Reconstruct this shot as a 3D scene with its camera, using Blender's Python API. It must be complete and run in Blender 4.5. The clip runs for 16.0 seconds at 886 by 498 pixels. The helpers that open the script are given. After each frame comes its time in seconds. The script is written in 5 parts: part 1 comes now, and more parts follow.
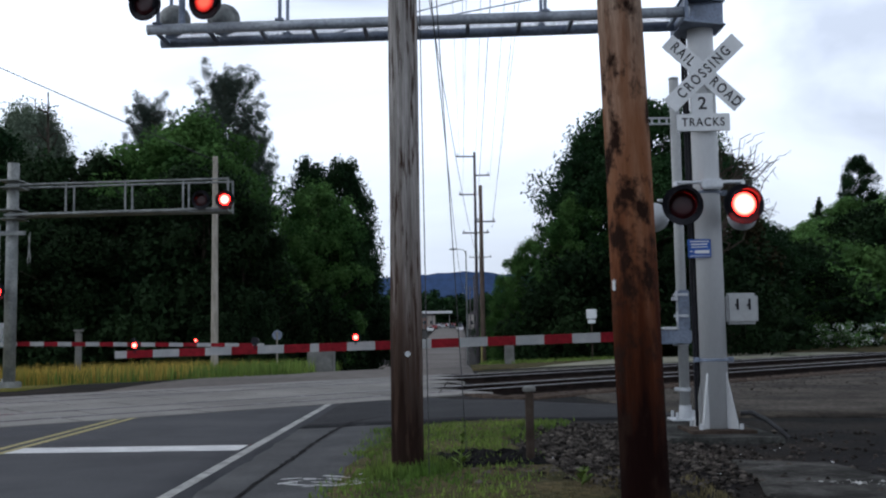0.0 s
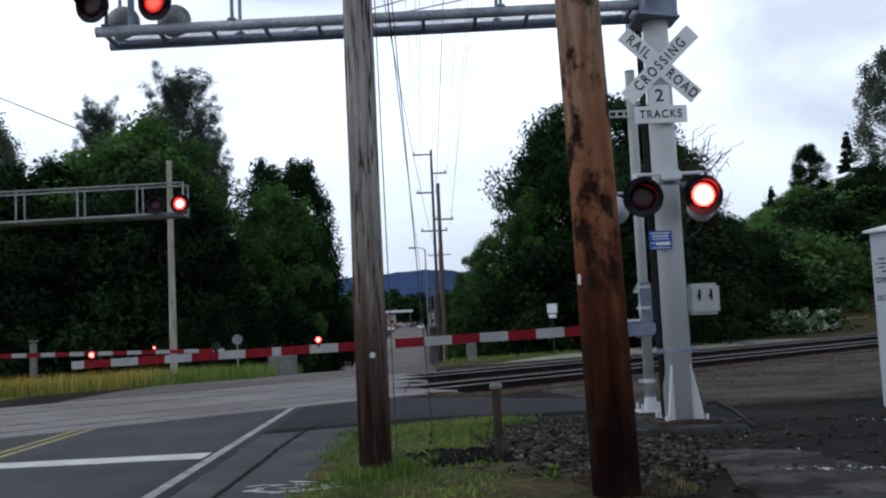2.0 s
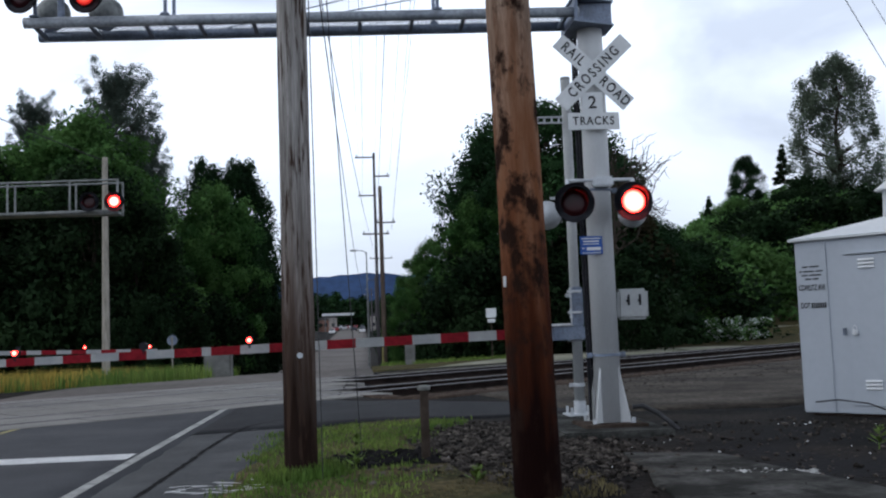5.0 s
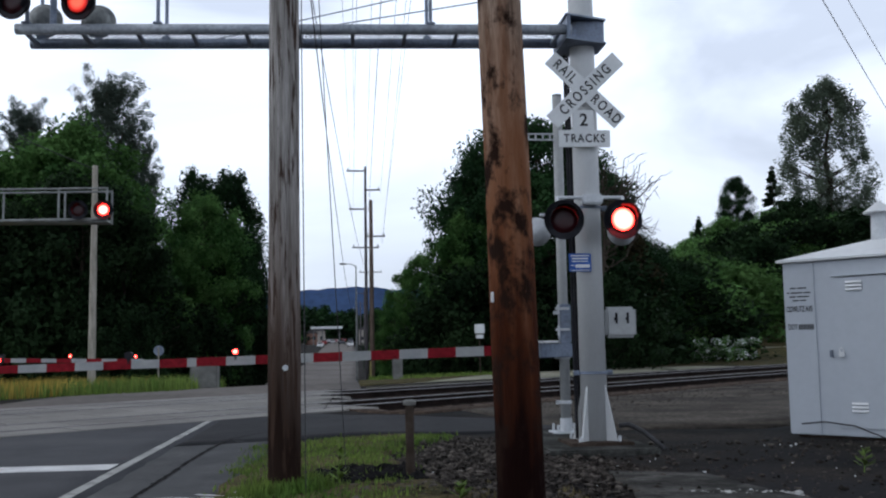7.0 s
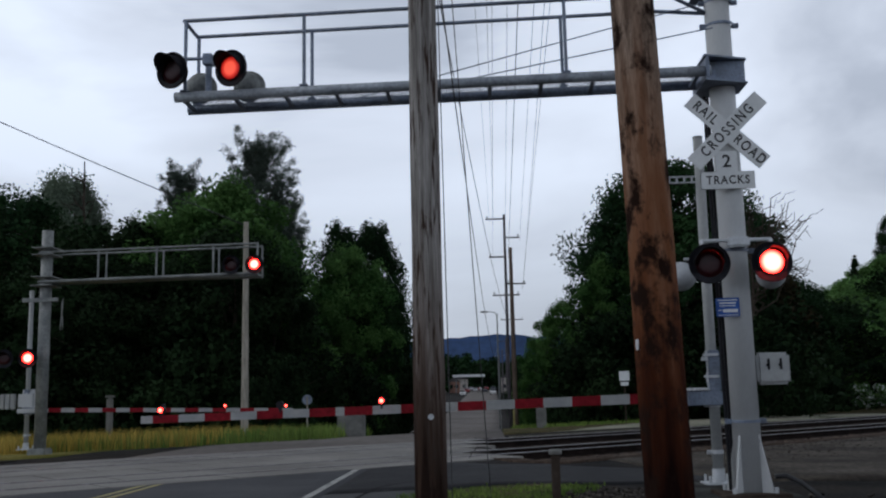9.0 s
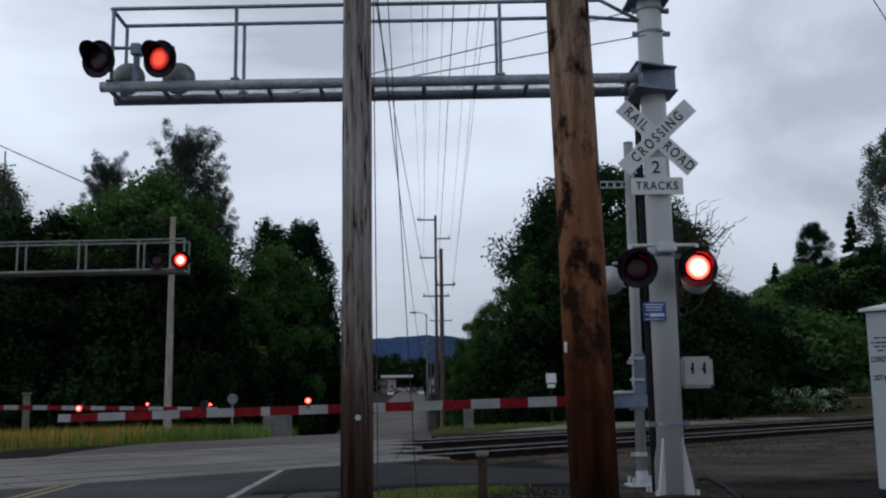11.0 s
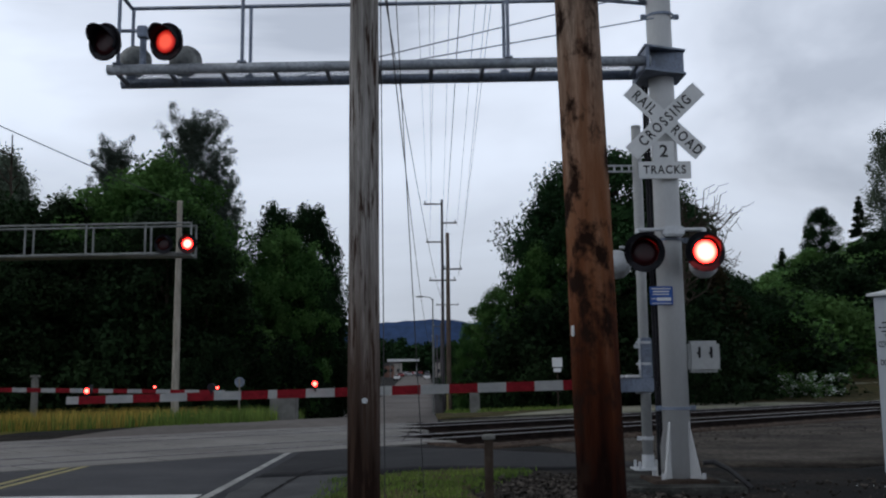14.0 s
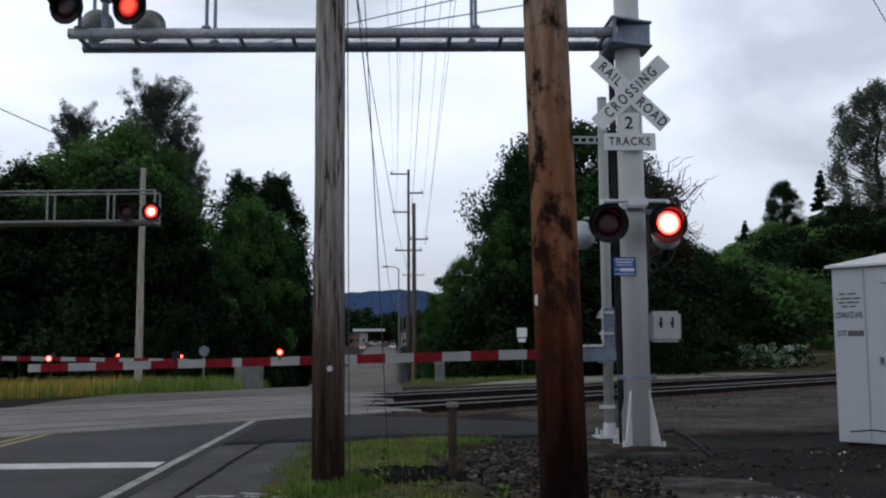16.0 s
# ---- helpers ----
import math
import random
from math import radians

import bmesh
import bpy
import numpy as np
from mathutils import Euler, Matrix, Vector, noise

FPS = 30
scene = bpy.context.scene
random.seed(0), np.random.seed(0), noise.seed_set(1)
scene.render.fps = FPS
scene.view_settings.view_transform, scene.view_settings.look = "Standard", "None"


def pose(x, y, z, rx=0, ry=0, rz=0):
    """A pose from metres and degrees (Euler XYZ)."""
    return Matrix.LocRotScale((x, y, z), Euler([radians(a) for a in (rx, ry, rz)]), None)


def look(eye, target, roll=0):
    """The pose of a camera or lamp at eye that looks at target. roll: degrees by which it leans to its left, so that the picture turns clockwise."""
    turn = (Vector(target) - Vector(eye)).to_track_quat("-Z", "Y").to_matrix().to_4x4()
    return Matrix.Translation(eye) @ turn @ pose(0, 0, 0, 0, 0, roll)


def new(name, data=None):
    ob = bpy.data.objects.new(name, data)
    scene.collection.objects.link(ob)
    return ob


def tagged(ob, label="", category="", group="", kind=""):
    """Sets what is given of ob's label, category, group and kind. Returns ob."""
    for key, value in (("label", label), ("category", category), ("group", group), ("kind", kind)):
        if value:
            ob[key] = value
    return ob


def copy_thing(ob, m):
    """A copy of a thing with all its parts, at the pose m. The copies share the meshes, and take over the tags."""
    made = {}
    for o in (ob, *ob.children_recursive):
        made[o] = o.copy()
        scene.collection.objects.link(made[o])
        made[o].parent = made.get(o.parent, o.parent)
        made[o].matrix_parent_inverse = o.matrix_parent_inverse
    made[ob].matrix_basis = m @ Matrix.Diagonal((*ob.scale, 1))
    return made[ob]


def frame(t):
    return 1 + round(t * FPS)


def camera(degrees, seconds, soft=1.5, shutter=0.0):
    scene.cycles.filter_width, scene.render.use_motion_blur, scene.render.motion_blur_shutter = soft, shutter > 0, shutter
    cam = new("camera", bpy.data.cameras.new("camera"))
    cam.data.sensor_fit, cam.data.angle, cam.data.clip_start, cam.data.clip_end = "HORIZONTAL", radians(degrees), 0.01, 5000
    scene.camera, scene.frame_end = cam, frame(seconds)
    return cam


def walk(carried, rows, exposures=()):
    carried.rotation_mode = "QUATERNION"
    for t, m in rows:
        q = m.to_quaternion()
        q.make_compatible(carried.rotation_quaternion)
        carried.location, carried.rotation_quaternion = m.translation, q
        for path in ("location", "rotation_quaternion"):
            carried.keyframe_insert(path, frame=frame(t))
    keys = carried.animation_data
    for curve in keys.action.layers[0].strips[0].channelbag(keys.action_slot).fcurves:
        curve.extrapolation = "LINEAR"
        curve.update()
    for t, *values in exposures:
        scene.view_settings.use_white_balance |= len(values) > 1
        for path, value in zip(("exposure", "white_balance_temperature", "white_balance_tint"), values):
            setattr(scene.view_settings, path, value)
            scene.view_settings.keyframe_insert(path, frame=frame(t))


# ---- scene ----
cam = camera(49.0, 16.0, soft=2.15)
PATH = [
    (0, (-0.031, 0.917, 1.355), (-0.057, 2.909, 1.525), -0.9),
    (0.5, (-0.016, 0.944, 1.366), (-0.032, 2.938, 1.516), -0.6),
    (1, (-0.055, 0.947, 1.349), (-0.02, 2.939, 1.519), -1.4),
    (1.5, (-0.082, 0.943, 1.342), (-0.053, 2.935, 1.52), -1.7),
    (2, (-0.067, 1.009, 1.364), (-0.008, 3.001, 1.528), -2.7),
    (2.5, (-0.097, 0.933, 1.336), (-0.032, 2.925, 1.504), -1.8),
    (3, (-0.063, 0.965, 1.337), (0.066, 2.954, 1.498), -2.8),
    (5.5, (0.061, 1.004, 1.332), (0.259, 2.987, 1.501), -1.4),
    (6, (0.067, 1.017, 1.328), (0.277, 2.999, 1.487), -0.6),
    (6.5, (0.077, 1.03, 1.332), (0.282, 3.013, 1.49), -0.8),
    (7, (0.07, 1.02, 1.33), (0.267, 3.0, 1.528), -1.0),
    (7.5, (0.067, 1.031, 1.335), (0.137, 3.014, 1.585), -1.1),
    (8, (0.059, 1.032, 1.34), (-0.035, 3.008, 1.638), -1.3),
    (8.5, (0.052, 0.935, 1.343), (-0.07, 2.907, 1.651), -1.5),
    (9, (0.056, 0.966, 1.338), (-0.032, 2.941, 1.638), -1.3),
    (9.5, (0.052, 1.012, 1.343), (0.008, 2.988, 1.645), -0.9),
    (10, (0.052, 1.019, 1.341), (0.05, 2.996, 1.647), -0.9),
    (12.5, (0.056, 1.039, 1.341), (0.151, 3.018, 1.615), -0.7),
    (13, (0.048, 1.024, 1.338), (0.151, 3.003, 1.606), -0.9),
    (13.5, (0.053, 1.059, 1.338), (0.108, 3.038, 1.622), -0.8),
    (14, (0.048, 1.035, 1.335), (0.089, 3.017, 1.602), -0.6),
    (14.5, (0.046, 1.029, 1.336), (0.104, 3.014, 1.574), -0.7),
    (15, (0.043, 1.027, 1.336), (0.099, 3.011, 1.578), -0.6),
    (15.5, (0.048, 1.038, 1.333), (0.111, 3.025, 1.551), -0.7),
    (16, (0.055, 1.007, 1.321), (0.165, 2.994, 1.527), -0.4),
]
walk(cam, [(t, look(eye, target, roll)) for t, eye, target, roll in PATH], exposures=[(0, 0.11, 5930, 9), (6.7, 0.17, 5930, 9), (8.2, -0.46, 6020, 9), (13.2, -0.54, 6020, 9), (14.5, -0.42, 6100, 9), (15.5, -0.30, 6120, 9), (16, -0.18, 6150, 9)])

# ---- light ----
world = bpy.data.worlds.new("overcast")
scene.world = world
world.use_nodes = True
wn, wl = world.node_tree.nodes, world.node_tree.links
wn.clear()
w_out = wn.new("ShaderNodeOutputWorld")
w_bg = wn.new("ShaderNodeBackground")
w_sky = wn.new("ShaderNodeTexSky")
w_sky.sky_type, w_sky.sun_disc = "NISHITA", False
w_sky.sun_elevation, w_sky.sun_rotation = radians(28), radians(-75)
w_scale = wn.new("ShaderNodeVectorMath")
w_scale.operation = "SCALE"
w_scale.inputs["Scale"].default_value = 0.10
w_co = wn.new("ShaderNodeTexCoord")
w_map = wn.new("ShaderNodeMapping")
w_map.inputs["Scale"].default_value = (1.5, 1.5, 3.2)
w_map.inputs["Location"].default_value = (5.2, 1.9, 0.35)
w_noise = wn.new("ShaderNodeTexNoise")
w_noise.inputs["Scale"].default_value = 1.45
w_noise.inputs["Detail"].default_value = 6
w_noise.inputs["Roughness"].default_value = 0.48
w_noise.inputs["Distortion"].default_value = 0.5
w_ramp = wn.new("ShaderNodeValToRGB")
cr = w_ramp.color_ramp
cr.elements[0].position, cr.elements[0].color = 0.38, (0.57, 0.60, 0.67, 1)
cr.elements[1].position, cr.elements[1].color = 0.60, (1.02, 1.065, 1.16, 1)
mid = cr.elements.new(0.47)
mid.color = (0.82, 0.85, 0.925, 1)
w_mix = wn.new("ShaderNodeMix")
w_mix.data_type = "RGBA"
w_mix.inputs["Factor"].default_value = 0.92
wl.new(w_co.outputs["Generated"], w_map.inputs["Vector"])
wl.new(w_map.outputs["Vector"], w_noise.inputs["Vector"])
wl.new(w_noise.outputs["Fac"], w_ramp.inputs["Fac"])
wl.new(w_sky.outputs["Color"], w_scale.inputs[0])
wl.new(w_scale.outputs["Vector"], w_mix.inputs["A"])
wl.new(w_ramp.outputs["Color"], w_mix.inputs["B"])
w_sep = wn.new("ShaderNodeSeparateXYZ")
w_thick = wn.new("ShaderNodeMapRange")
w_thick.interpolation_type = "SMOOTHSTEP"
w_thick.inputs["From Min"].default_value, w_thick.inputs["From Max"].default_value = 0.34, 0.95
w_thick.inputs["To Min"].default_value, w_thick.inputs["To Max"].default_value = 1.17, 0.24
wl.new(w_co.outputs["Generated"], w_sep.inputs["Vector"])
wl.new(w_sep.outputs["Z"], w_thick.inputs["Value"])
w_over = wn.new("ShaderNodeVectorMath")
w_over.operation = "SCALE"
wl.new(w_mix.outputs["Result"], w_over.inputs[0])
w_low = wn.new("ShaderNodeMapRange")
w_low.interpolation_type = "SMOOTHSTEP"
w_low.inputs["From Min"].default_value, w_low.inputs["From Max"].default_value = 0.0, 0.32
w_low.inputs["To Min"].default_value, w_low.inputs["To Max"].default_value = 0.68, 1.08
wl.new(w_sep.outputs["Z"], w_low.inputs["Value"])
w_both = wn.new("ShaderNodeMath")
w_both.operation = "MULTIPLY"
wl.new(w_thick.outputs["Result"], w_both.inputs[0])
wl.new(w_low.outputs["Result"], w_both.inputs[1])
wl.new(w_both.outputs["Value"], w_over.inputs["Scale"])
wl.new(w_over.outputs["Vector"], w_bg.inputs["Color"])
w_bg.inputs["Strength"].default_value = 1.0
wl.new(w_bg.outputs["Background"], w_out.inputs["Surface"])

sun = new("sun", bpy.data.lights.new("sun", "SUN"))
sun.data.energy, sun.data.angle, sun.data.color = 0.65, radians(40), (1.0, 0.96, 0.9)
sun.matrix_world = look((-26, 2, 24), (0, 0, 0))


# ---- materials ----
def material(name, colours, rough=0.8, metal=0.0, scale=3.0, bump=0.0, bump_scale=30.0, stretch=(1, 1, 1), stains=None,
             island=0.0, spec=0.4, stain_stretch=None, leafy=0.0, grain=0.22, butt=None):
    """Principled surface: two colours mixed by a coarse noise, finer grain over it, optional stain colour and bump."""
    m = bpy.data.materials.new(name)
    m.use_nodes = True
    n, l = m.node_tree.nodes, m.node_tree.links
    b = n["Principled BSDF"]
    b.inputs["Roughness"].default_value, b.inputs["Metallic"].default_value = rough, metal
    b.inputs["Specular IOR Level"].default_value = spec
    co = n.new("ShaderNodeTexCoord")
    mp = n.new("ShaderNodeMapping")
    mp.inputs["Scale"].default_value = stretch
    l.new(co.outputs["Object"], mp.inputs["Vector"])
    n1 = n.new("ShaderNodeTexNoise")
    n1.inputs["Scale"].default_value, n1.inputs["Detail"].default_value = scale, 5
    l.new(mp.outputs["Vector"], n1.inputs["Vector"])
    r = n.new("ShaderNodeValToRGB")
    r.color_ramp.elements[0].position, r.color_ramp.elements[1].position = 0.34, 0.66
    r.color_ramp.elements[0].color, r.color_ramp.elements[1].color = (*colours[0], 1), (*colours[1], 1)
    l.new(n1.outputs["Fac"], r.inputs["Fac"])
    last = r.outputs["Color"]
    n2 = n.new("ShaderNodeTexNoise")
    n2.inputs["Scale"].default_value, n2.inputs["Detail"].default_value = bump_scale, 4
    l.new(mp.outputs["Vector"], n2.inputs["Vector"])
    g = n.new("ShaderNodeHueSaturation")
    v = n.new("ShaderNodeMapRange")
    v.inputs["From Min"].default_value, v.inputs["From Max"].default_value = 0.3, 0.7
    v.inputs["To Min"].default_value, v.inputs["To Max"].default_value = 1 - grain, 1 + grain
    l.new(n2.outputs["Fac"], v.inputs["Value"])
    l.new(v.outputs["Result"], g.inputs["Value"])
    l.new(last, g.inputs["Color"])
    last = g.outputs["Color"]
    if island:
        geo = n.new("ShaderNodeNewGeometry")
        v2 = n.new("ShaderNodeMapRange")
        v2.inputs["To Min"].default_value, v2.inputs["To Max"].default_value = 1 - island, 1 + island
        l.new(geo.outputs["Random Per Island"], v2.inputs["Value"])
        g2 = n.new("ShaderNodeHueSaturation")
        l.new(v2.outputs["Result"], g2.inputs["Value"])
        l.new(last, g2.inputs["Color"])
        last = g2.outputs["Color"]
    if leafy:
        own = n.new("ShaderNodeObjectInfo")
        v3 = n.new("ShaderNodeMapRange")
        v3.inputs["To Min"].default_value, v3.inputs["To Max"].default_value = 0.72, 1.25
        l.new(own.outputs["Random"], v3.inputs["Value"])
        g3 = n.new("ShaderNodeHueSaturation")
        l.new(v3.outputs["Result"], g3.inputs["Value"])
        l.new(last, g3.inputs["Color"])
        last = g3.outputs["Color"]
    for colour, low, high, share in butt or ():
        # creosote soaked up from the buried end, with a ragged upper edge
        sp = n.new("ShaderNodeSeparateXYZ")
        l.new(co.outputs["Object"], sp.inputs["Vector"])
        nb = n.new("ShaderNodeTexNoise")
        nb.inputs["Scale"].default_value, nb.inputs["Detail"].default_value = 2.0, 6
        l.new(mp.outputs["Vector"], nb.inputs["Vector"])
        ad = n.new("ShaderNodeMath")
        ad.operation = "MULTIPLY_ADD"
        ad.inputs[1].default_value = 2.4
        l.new(nb.outputs["Fac"], ad.inputs[0])
        l.new(sp.outputs["Z"], ad.inputs[2])
        rb = n.new("ShaderNodeMapRange")
        rb.inputs["From Min"].default_value, rb.inputs["From Max"].default_value = low + 1.2, high + 1.2
        rb.inputs["To Min"].default_value, rb.inputs["To Max"].default_value = share, 0.0
        l.new(ad.outputs["Value"], rb.inputs["Value"])
        mb = n.new("ShaderNodeMix")
        mb.data_type = "RGBA"
        mb.inputs["B"].default_value = (*colour, 1)
        l.new(rb.outputs["Result"], mb.inputs["Factor"])
        l.new(last, mb.inputs["A"])
        last = mb.outputs["Result"]
    if stains:
        colour, s_scale, lo, hi = stains
        n3 = n.new("ShaderNodeTexNoise")
        n3.inputs["Scale"].default_value, n3.inputs["Detail"].default_value = s_scale, 6
        n3.inputs["Roughness"].default_value = 0.65
        mp3 = n.new("ShaderNodeMapping")
        mp3.inputs["Scale"].default_value = stain_stretch or stretch
        l.new(co.outputs["Object"], mp3.inputs["Vector"])
        l.new(mp3.outputs["Vector"], n3.inputs["Vector"])
        r3 = n.new("ShaderNodeMapRange")
        r3.inputs["From Min"].default_value, r3.inputs["From Max"].default_value = lo, hi
        l.new(n3.outputs["Fac"], r3.inputs["Value"])
        mx = n.new("ShaderNodeMix")
        mx.data_type = "RGBA"
        mx.inputs["B"].default_value = (*colour, 1)
        l.new(r3.outputs["Result"], mx.inputs["Factor"])
        l.new(last, mx.inputs["A"])
        last = mx.outputs["Result"]
    l.new(last, b.inputs["Base Color"])
    if bump:
        bp = n.new("ShaderNodeBump")
        bp.inputs["Strength"].default_value, bp.inputs["Distance"].default_value = bump, 0.02
        l.new(n2.outputs["Fac"], bp.inputs["Height"])
        l.new(bp.outputs["Normal"], b.inputs["Normal"])
    if leafy:
        tr = n.new("ShaderNodeBsdfTranslucent")
        mxs = n.new("ShaderNodeMixShader")
        mxs.inputs["Fac"].default_value = leafy
        l.new(last, tr.inputs["Color"])
        l.new(b.outputs["BSDF"], mxs.inputs[1])
        l.new(tr.outputs["BSDF"], mxs.inputs[2])
        l.new(mxs.outputs["Shader"], n["Material Output"].inputs["Surface"])
    return m


def glow(name, core, rim, strength_core, strength_rim, radius):
    """A lit lamp face: bright in the middle, deeper red to the rim."""
    m = bpy.data.materials.new(name)
    m.use_nodes = True
    n, l = m.node_tree.nodes, m.node_tree.links
    b = n["Principled BSDF"]
    co = n.new("ShaderNodeTexCoord")
    ln = n.new("ShaderNodeVectorMath")
    ln.operation = "LENGTH"
    l.new(co.outputs["Object"], ln.inputs[0])
    mr = n.new("ShaderNodeMapRange")
    mr.interpolation_type = "SMOOTHSTEP"
    mr.inputs["From Min"].default_value, mr.inputs["From Max"].default_value = radius * 0.38, radius * 0.92
    l.new(ln.outputs["Value"], mr.inputs["Value"])
    cm = n.new("ShaderNodeMix")
    cm.data_type = "RGBA"
    cm.inputs["A"].default_value, cm.inputs["B"].default_value = (*core, 1), (*rim, 1)
    l.new(mr.outputs["Result"], cm.inputs["Factor"])
    sm = n.new("ShaderNodeMapRange")
    sm.inputs["To Min"].default_value, sm.inputs["To Max"].default_value = strength_core, strength_rim
    l.new(mr.outputs["Result"], sm.inputs["Value"])
    l.new(cm.outputs["Result"], b.inputs["Emission Color"])
    l.new(sm.outputs["Result"], b.inputs["Emission Strength"])
    b.inputs["Base Color"].default_value = (0.3, 0.01, 0.01, 1)
    return m


ASPHALT = material("worn_asphalt", ((0.046, 0.048, 0.053), (0.068, 0.070, 0.075)), 0.85, scale=0.7, bump=0.25, bump_scale=60,
                   stains=((0.035, 0.036, 0.04), 0.45, 0.52, 0.75), spec=0.2)
APRON = material("dark_asphalt", ((0.016, 0.017, 0.019), (0.027, 0.027, 0.029)), 0.8, scale=0.9, bump=0.3, bump_scale=50, spec=0.12)
OLD_ASPHALT = material("old_asphalt", ((0.052, 0.054, 0.056), (0.082, 0.084, 0.086)), 0.9, scale=1.1, bump=0.4, bump_scale=45,
                       stains=((0.032, 0.032, 0.034), 1.2, 0.5, 0.8), spec=0.2)
PANEL = material("crossing_concrete", ((0.155, 0.149, 0.138), (0.25, 0.24, 0.222)), 0.9, scale=0.35, bump=0.2, bump_scale=40,
                 stains=((0.09, 0.09, 0.09), 0.5, 0.58, 0.9), spec=0.2)
FAR_ASPHALT = material("far_asphalt", ((0.128, 0.116, 0.107), (0.178, 0.162, 0.15)), 0.9, scale=0.15, bump_scale=3, spec=0.06)
GROUND = material("dark_gravel_ground", ((0.007, 0.0068, 0.007), (0.036, 0.031, 0.025)), 0.95, scale=0.8, bump=1.0, bump_scale=13, grain=0.5,
                  stains=((0.018, 0.018, 0.019), 0.35, 0.46, 0.62), spec=0.06)
BALLAST = material("oily_ballast", ((0.007, 0.006, 0.006), (0.022, 0.018, 0.016)), 0.95, scale=1.6, bump=1.0, bump_scale=12, grain=0.5, spec=0.06)
PALE_GRAVEL = material("pale_gravel", ((0.19, 0.185, 0.14), (0.30, 0.285, 0.22)), 0.95, scale=0.5, bump=0.5, bump_scale=14,
                       stains=((0.10, 0.13, 0.06), 0.3, 0.52, 0.7), spec=0.2)
BROWN_BALLAST = material("brown_ballast", ((0.030, 0.021, 0.016), (0.085, 0.064, 0.050)), 0.95, scale=1.6, bump=1.0, bump_scale=12, grain=0.5, spec=0.06)
SLAB = material("dirty_slab_concrete", ((0.042, 0.042, 0.038), (0.092, 0.092, 0.085)), 0.95, scale=1.6, bump=0.6, bump_scale=24, grain=0.3, spec=0.1,
                stains=((0.020, 0.021, 0.018), 2.3, 0.42, 0.58))
EARTH = material("grassy_earth", ((0.034, 0.040, 0.015), (0.105, 0.082, 0.043)), 1.0, scale=1.3, bump=0.8, bump_scale=12, grain=0.5, spec=0.06)
FIELD = material("dry_field", ((0.12, 0.12, 0.03), (0.22, 0.19, 0.06)), 1.0, scale=0.4, bump=0.5, bump_scale=9, spec=0.06)
PAINT_W = material("white_road_paint", ((0.50, 0.50, 0.50), (0.68, 0.68, 0.67)), 0.7, scale=2.5, bump_scale=30,
                   stains=((0.2, 0.2, 0.2), 3.0, 0.6, 0.85))
PAINT_WORN = material("worn_road_paint", ((0.26, 0.26, 0.245), (0.40, 0.40, 0.38)), 0.8, scale=2.5, bump_scale=30, spec=0.2,
                      stains=((0.10, 0.10, 0.10), 4.0, 0.52, 0.72))
PAINT_Y = material("yellow_road_paint", ((0.27, 0.235, 0.085), (0.36, 0.31, 0.12)), 0.7, scale=2.5, bump_scale=30,
                   stains=((0.12, 0.11, 0.07), 3.0, 0.5, 0.8))
GREY_WOOD = material("weathered_pole_wood", ((0.19, 0.176, 0.162), (0.41, 0.385, 0.365)), 0.9, scale=6, bump=1.0, bump_scale=30, grain=0.35,
                     stretch=(4, 4, 0.14), stains=((0.055, 0.034, 0.025), 2.6, 0.53, 0.61), stain_stretch=(6, 6, 0.55), spec=0.04,
                     butt=(((0.090, 0.050, 0.032), 1.2, 3.0, 0.78), ((0.014, 0.007, 0.005), 0.5, 2.0, 0.93)))
BROWN_WOOD = material("treated_pole_wood", ((0.13, 0.088, 0.064), (0.34, 0.250, 0.190)), 0.8, scale=4.5, bump=1.0, bump_scale=22, grain=0.3,
                      stretch=(4, 4, 0.45), stains=((0.020, 0.010, 0.007), 1.7, 0.49, 0.60), stain_stretch=(2.6, 2.6, 1.7), spec=0.04,
                      butt=(((0.24, 0.094, 0.036), 2.6, 4.2, 0.74), ((0.085, 0.021, 0.007), 1.4, 2.9, 0.92), ((0.006, 0.002, 0.002), 0.7, 2.0, 0.97)))
FAR_WOOD = material("far_pole_wood", ((0.075, 0.068, 0.075), (0.135, 0.125, 0.13)), 0.9, scale=3, bump_scale=12, stretch=(3, 3, 0.3), spec=0.04)
TAN_WOOD = material("brown_far_pole_wood", ((0.11, 0.082, 0.066), (0.18, 0.135, 0.108)), 0.9, scale=3, bump_scale=12, stretch=(3, 3, 0.3), spec=0.05)
PALE_WOOD = material("pale_pole_wood", ((0.24, 0.22, 0.18), (0.36, 0.33, 0.28)), 0.9, scale=3, bump_scale=12, stretch=(3, 3, 0.3))
MAST_PAINT = material("aluminium_mast", ((0.46, 0.47, 0.475), (0.55, 0.56, 0.56)), 0.5, 0.0, scale=0.8, bump=0.02, bump_scale=30, grain=0.04,
                      stretch=(2, 2, 0.5), stains=((0.42, 0.42, 0.40), 1.0, 0.62, 0.95))
BOX_PAINT = material("grey_box_paint", ((0.33, 0.34, 0.34), (0.39, 0.40, 0.395)), 0.55, scale=1.5, bump_scale=20, grain=0.06, spec=0.25,
                     stains=((0.24, 0.24, 0.23), 3.0, 0.6, 0.85))
GALV = material("galvanised_steel", ((0.48, 0.50, 0.52), (0.58, 0.60, 0.62)), 0.45, 0.2, scale=7, bump_scale=40, grain=0.08)
DARK_GALV = material("weathered_truss_steel", ((0.15, 0.18, 0.24), (0.24, 0.28, 0.36)), 0.5, 0.3, scale=4, bump_scale=30,
                     stains=((0.12, 0.13, 0.15), 2.2, 0.5, 0.75))
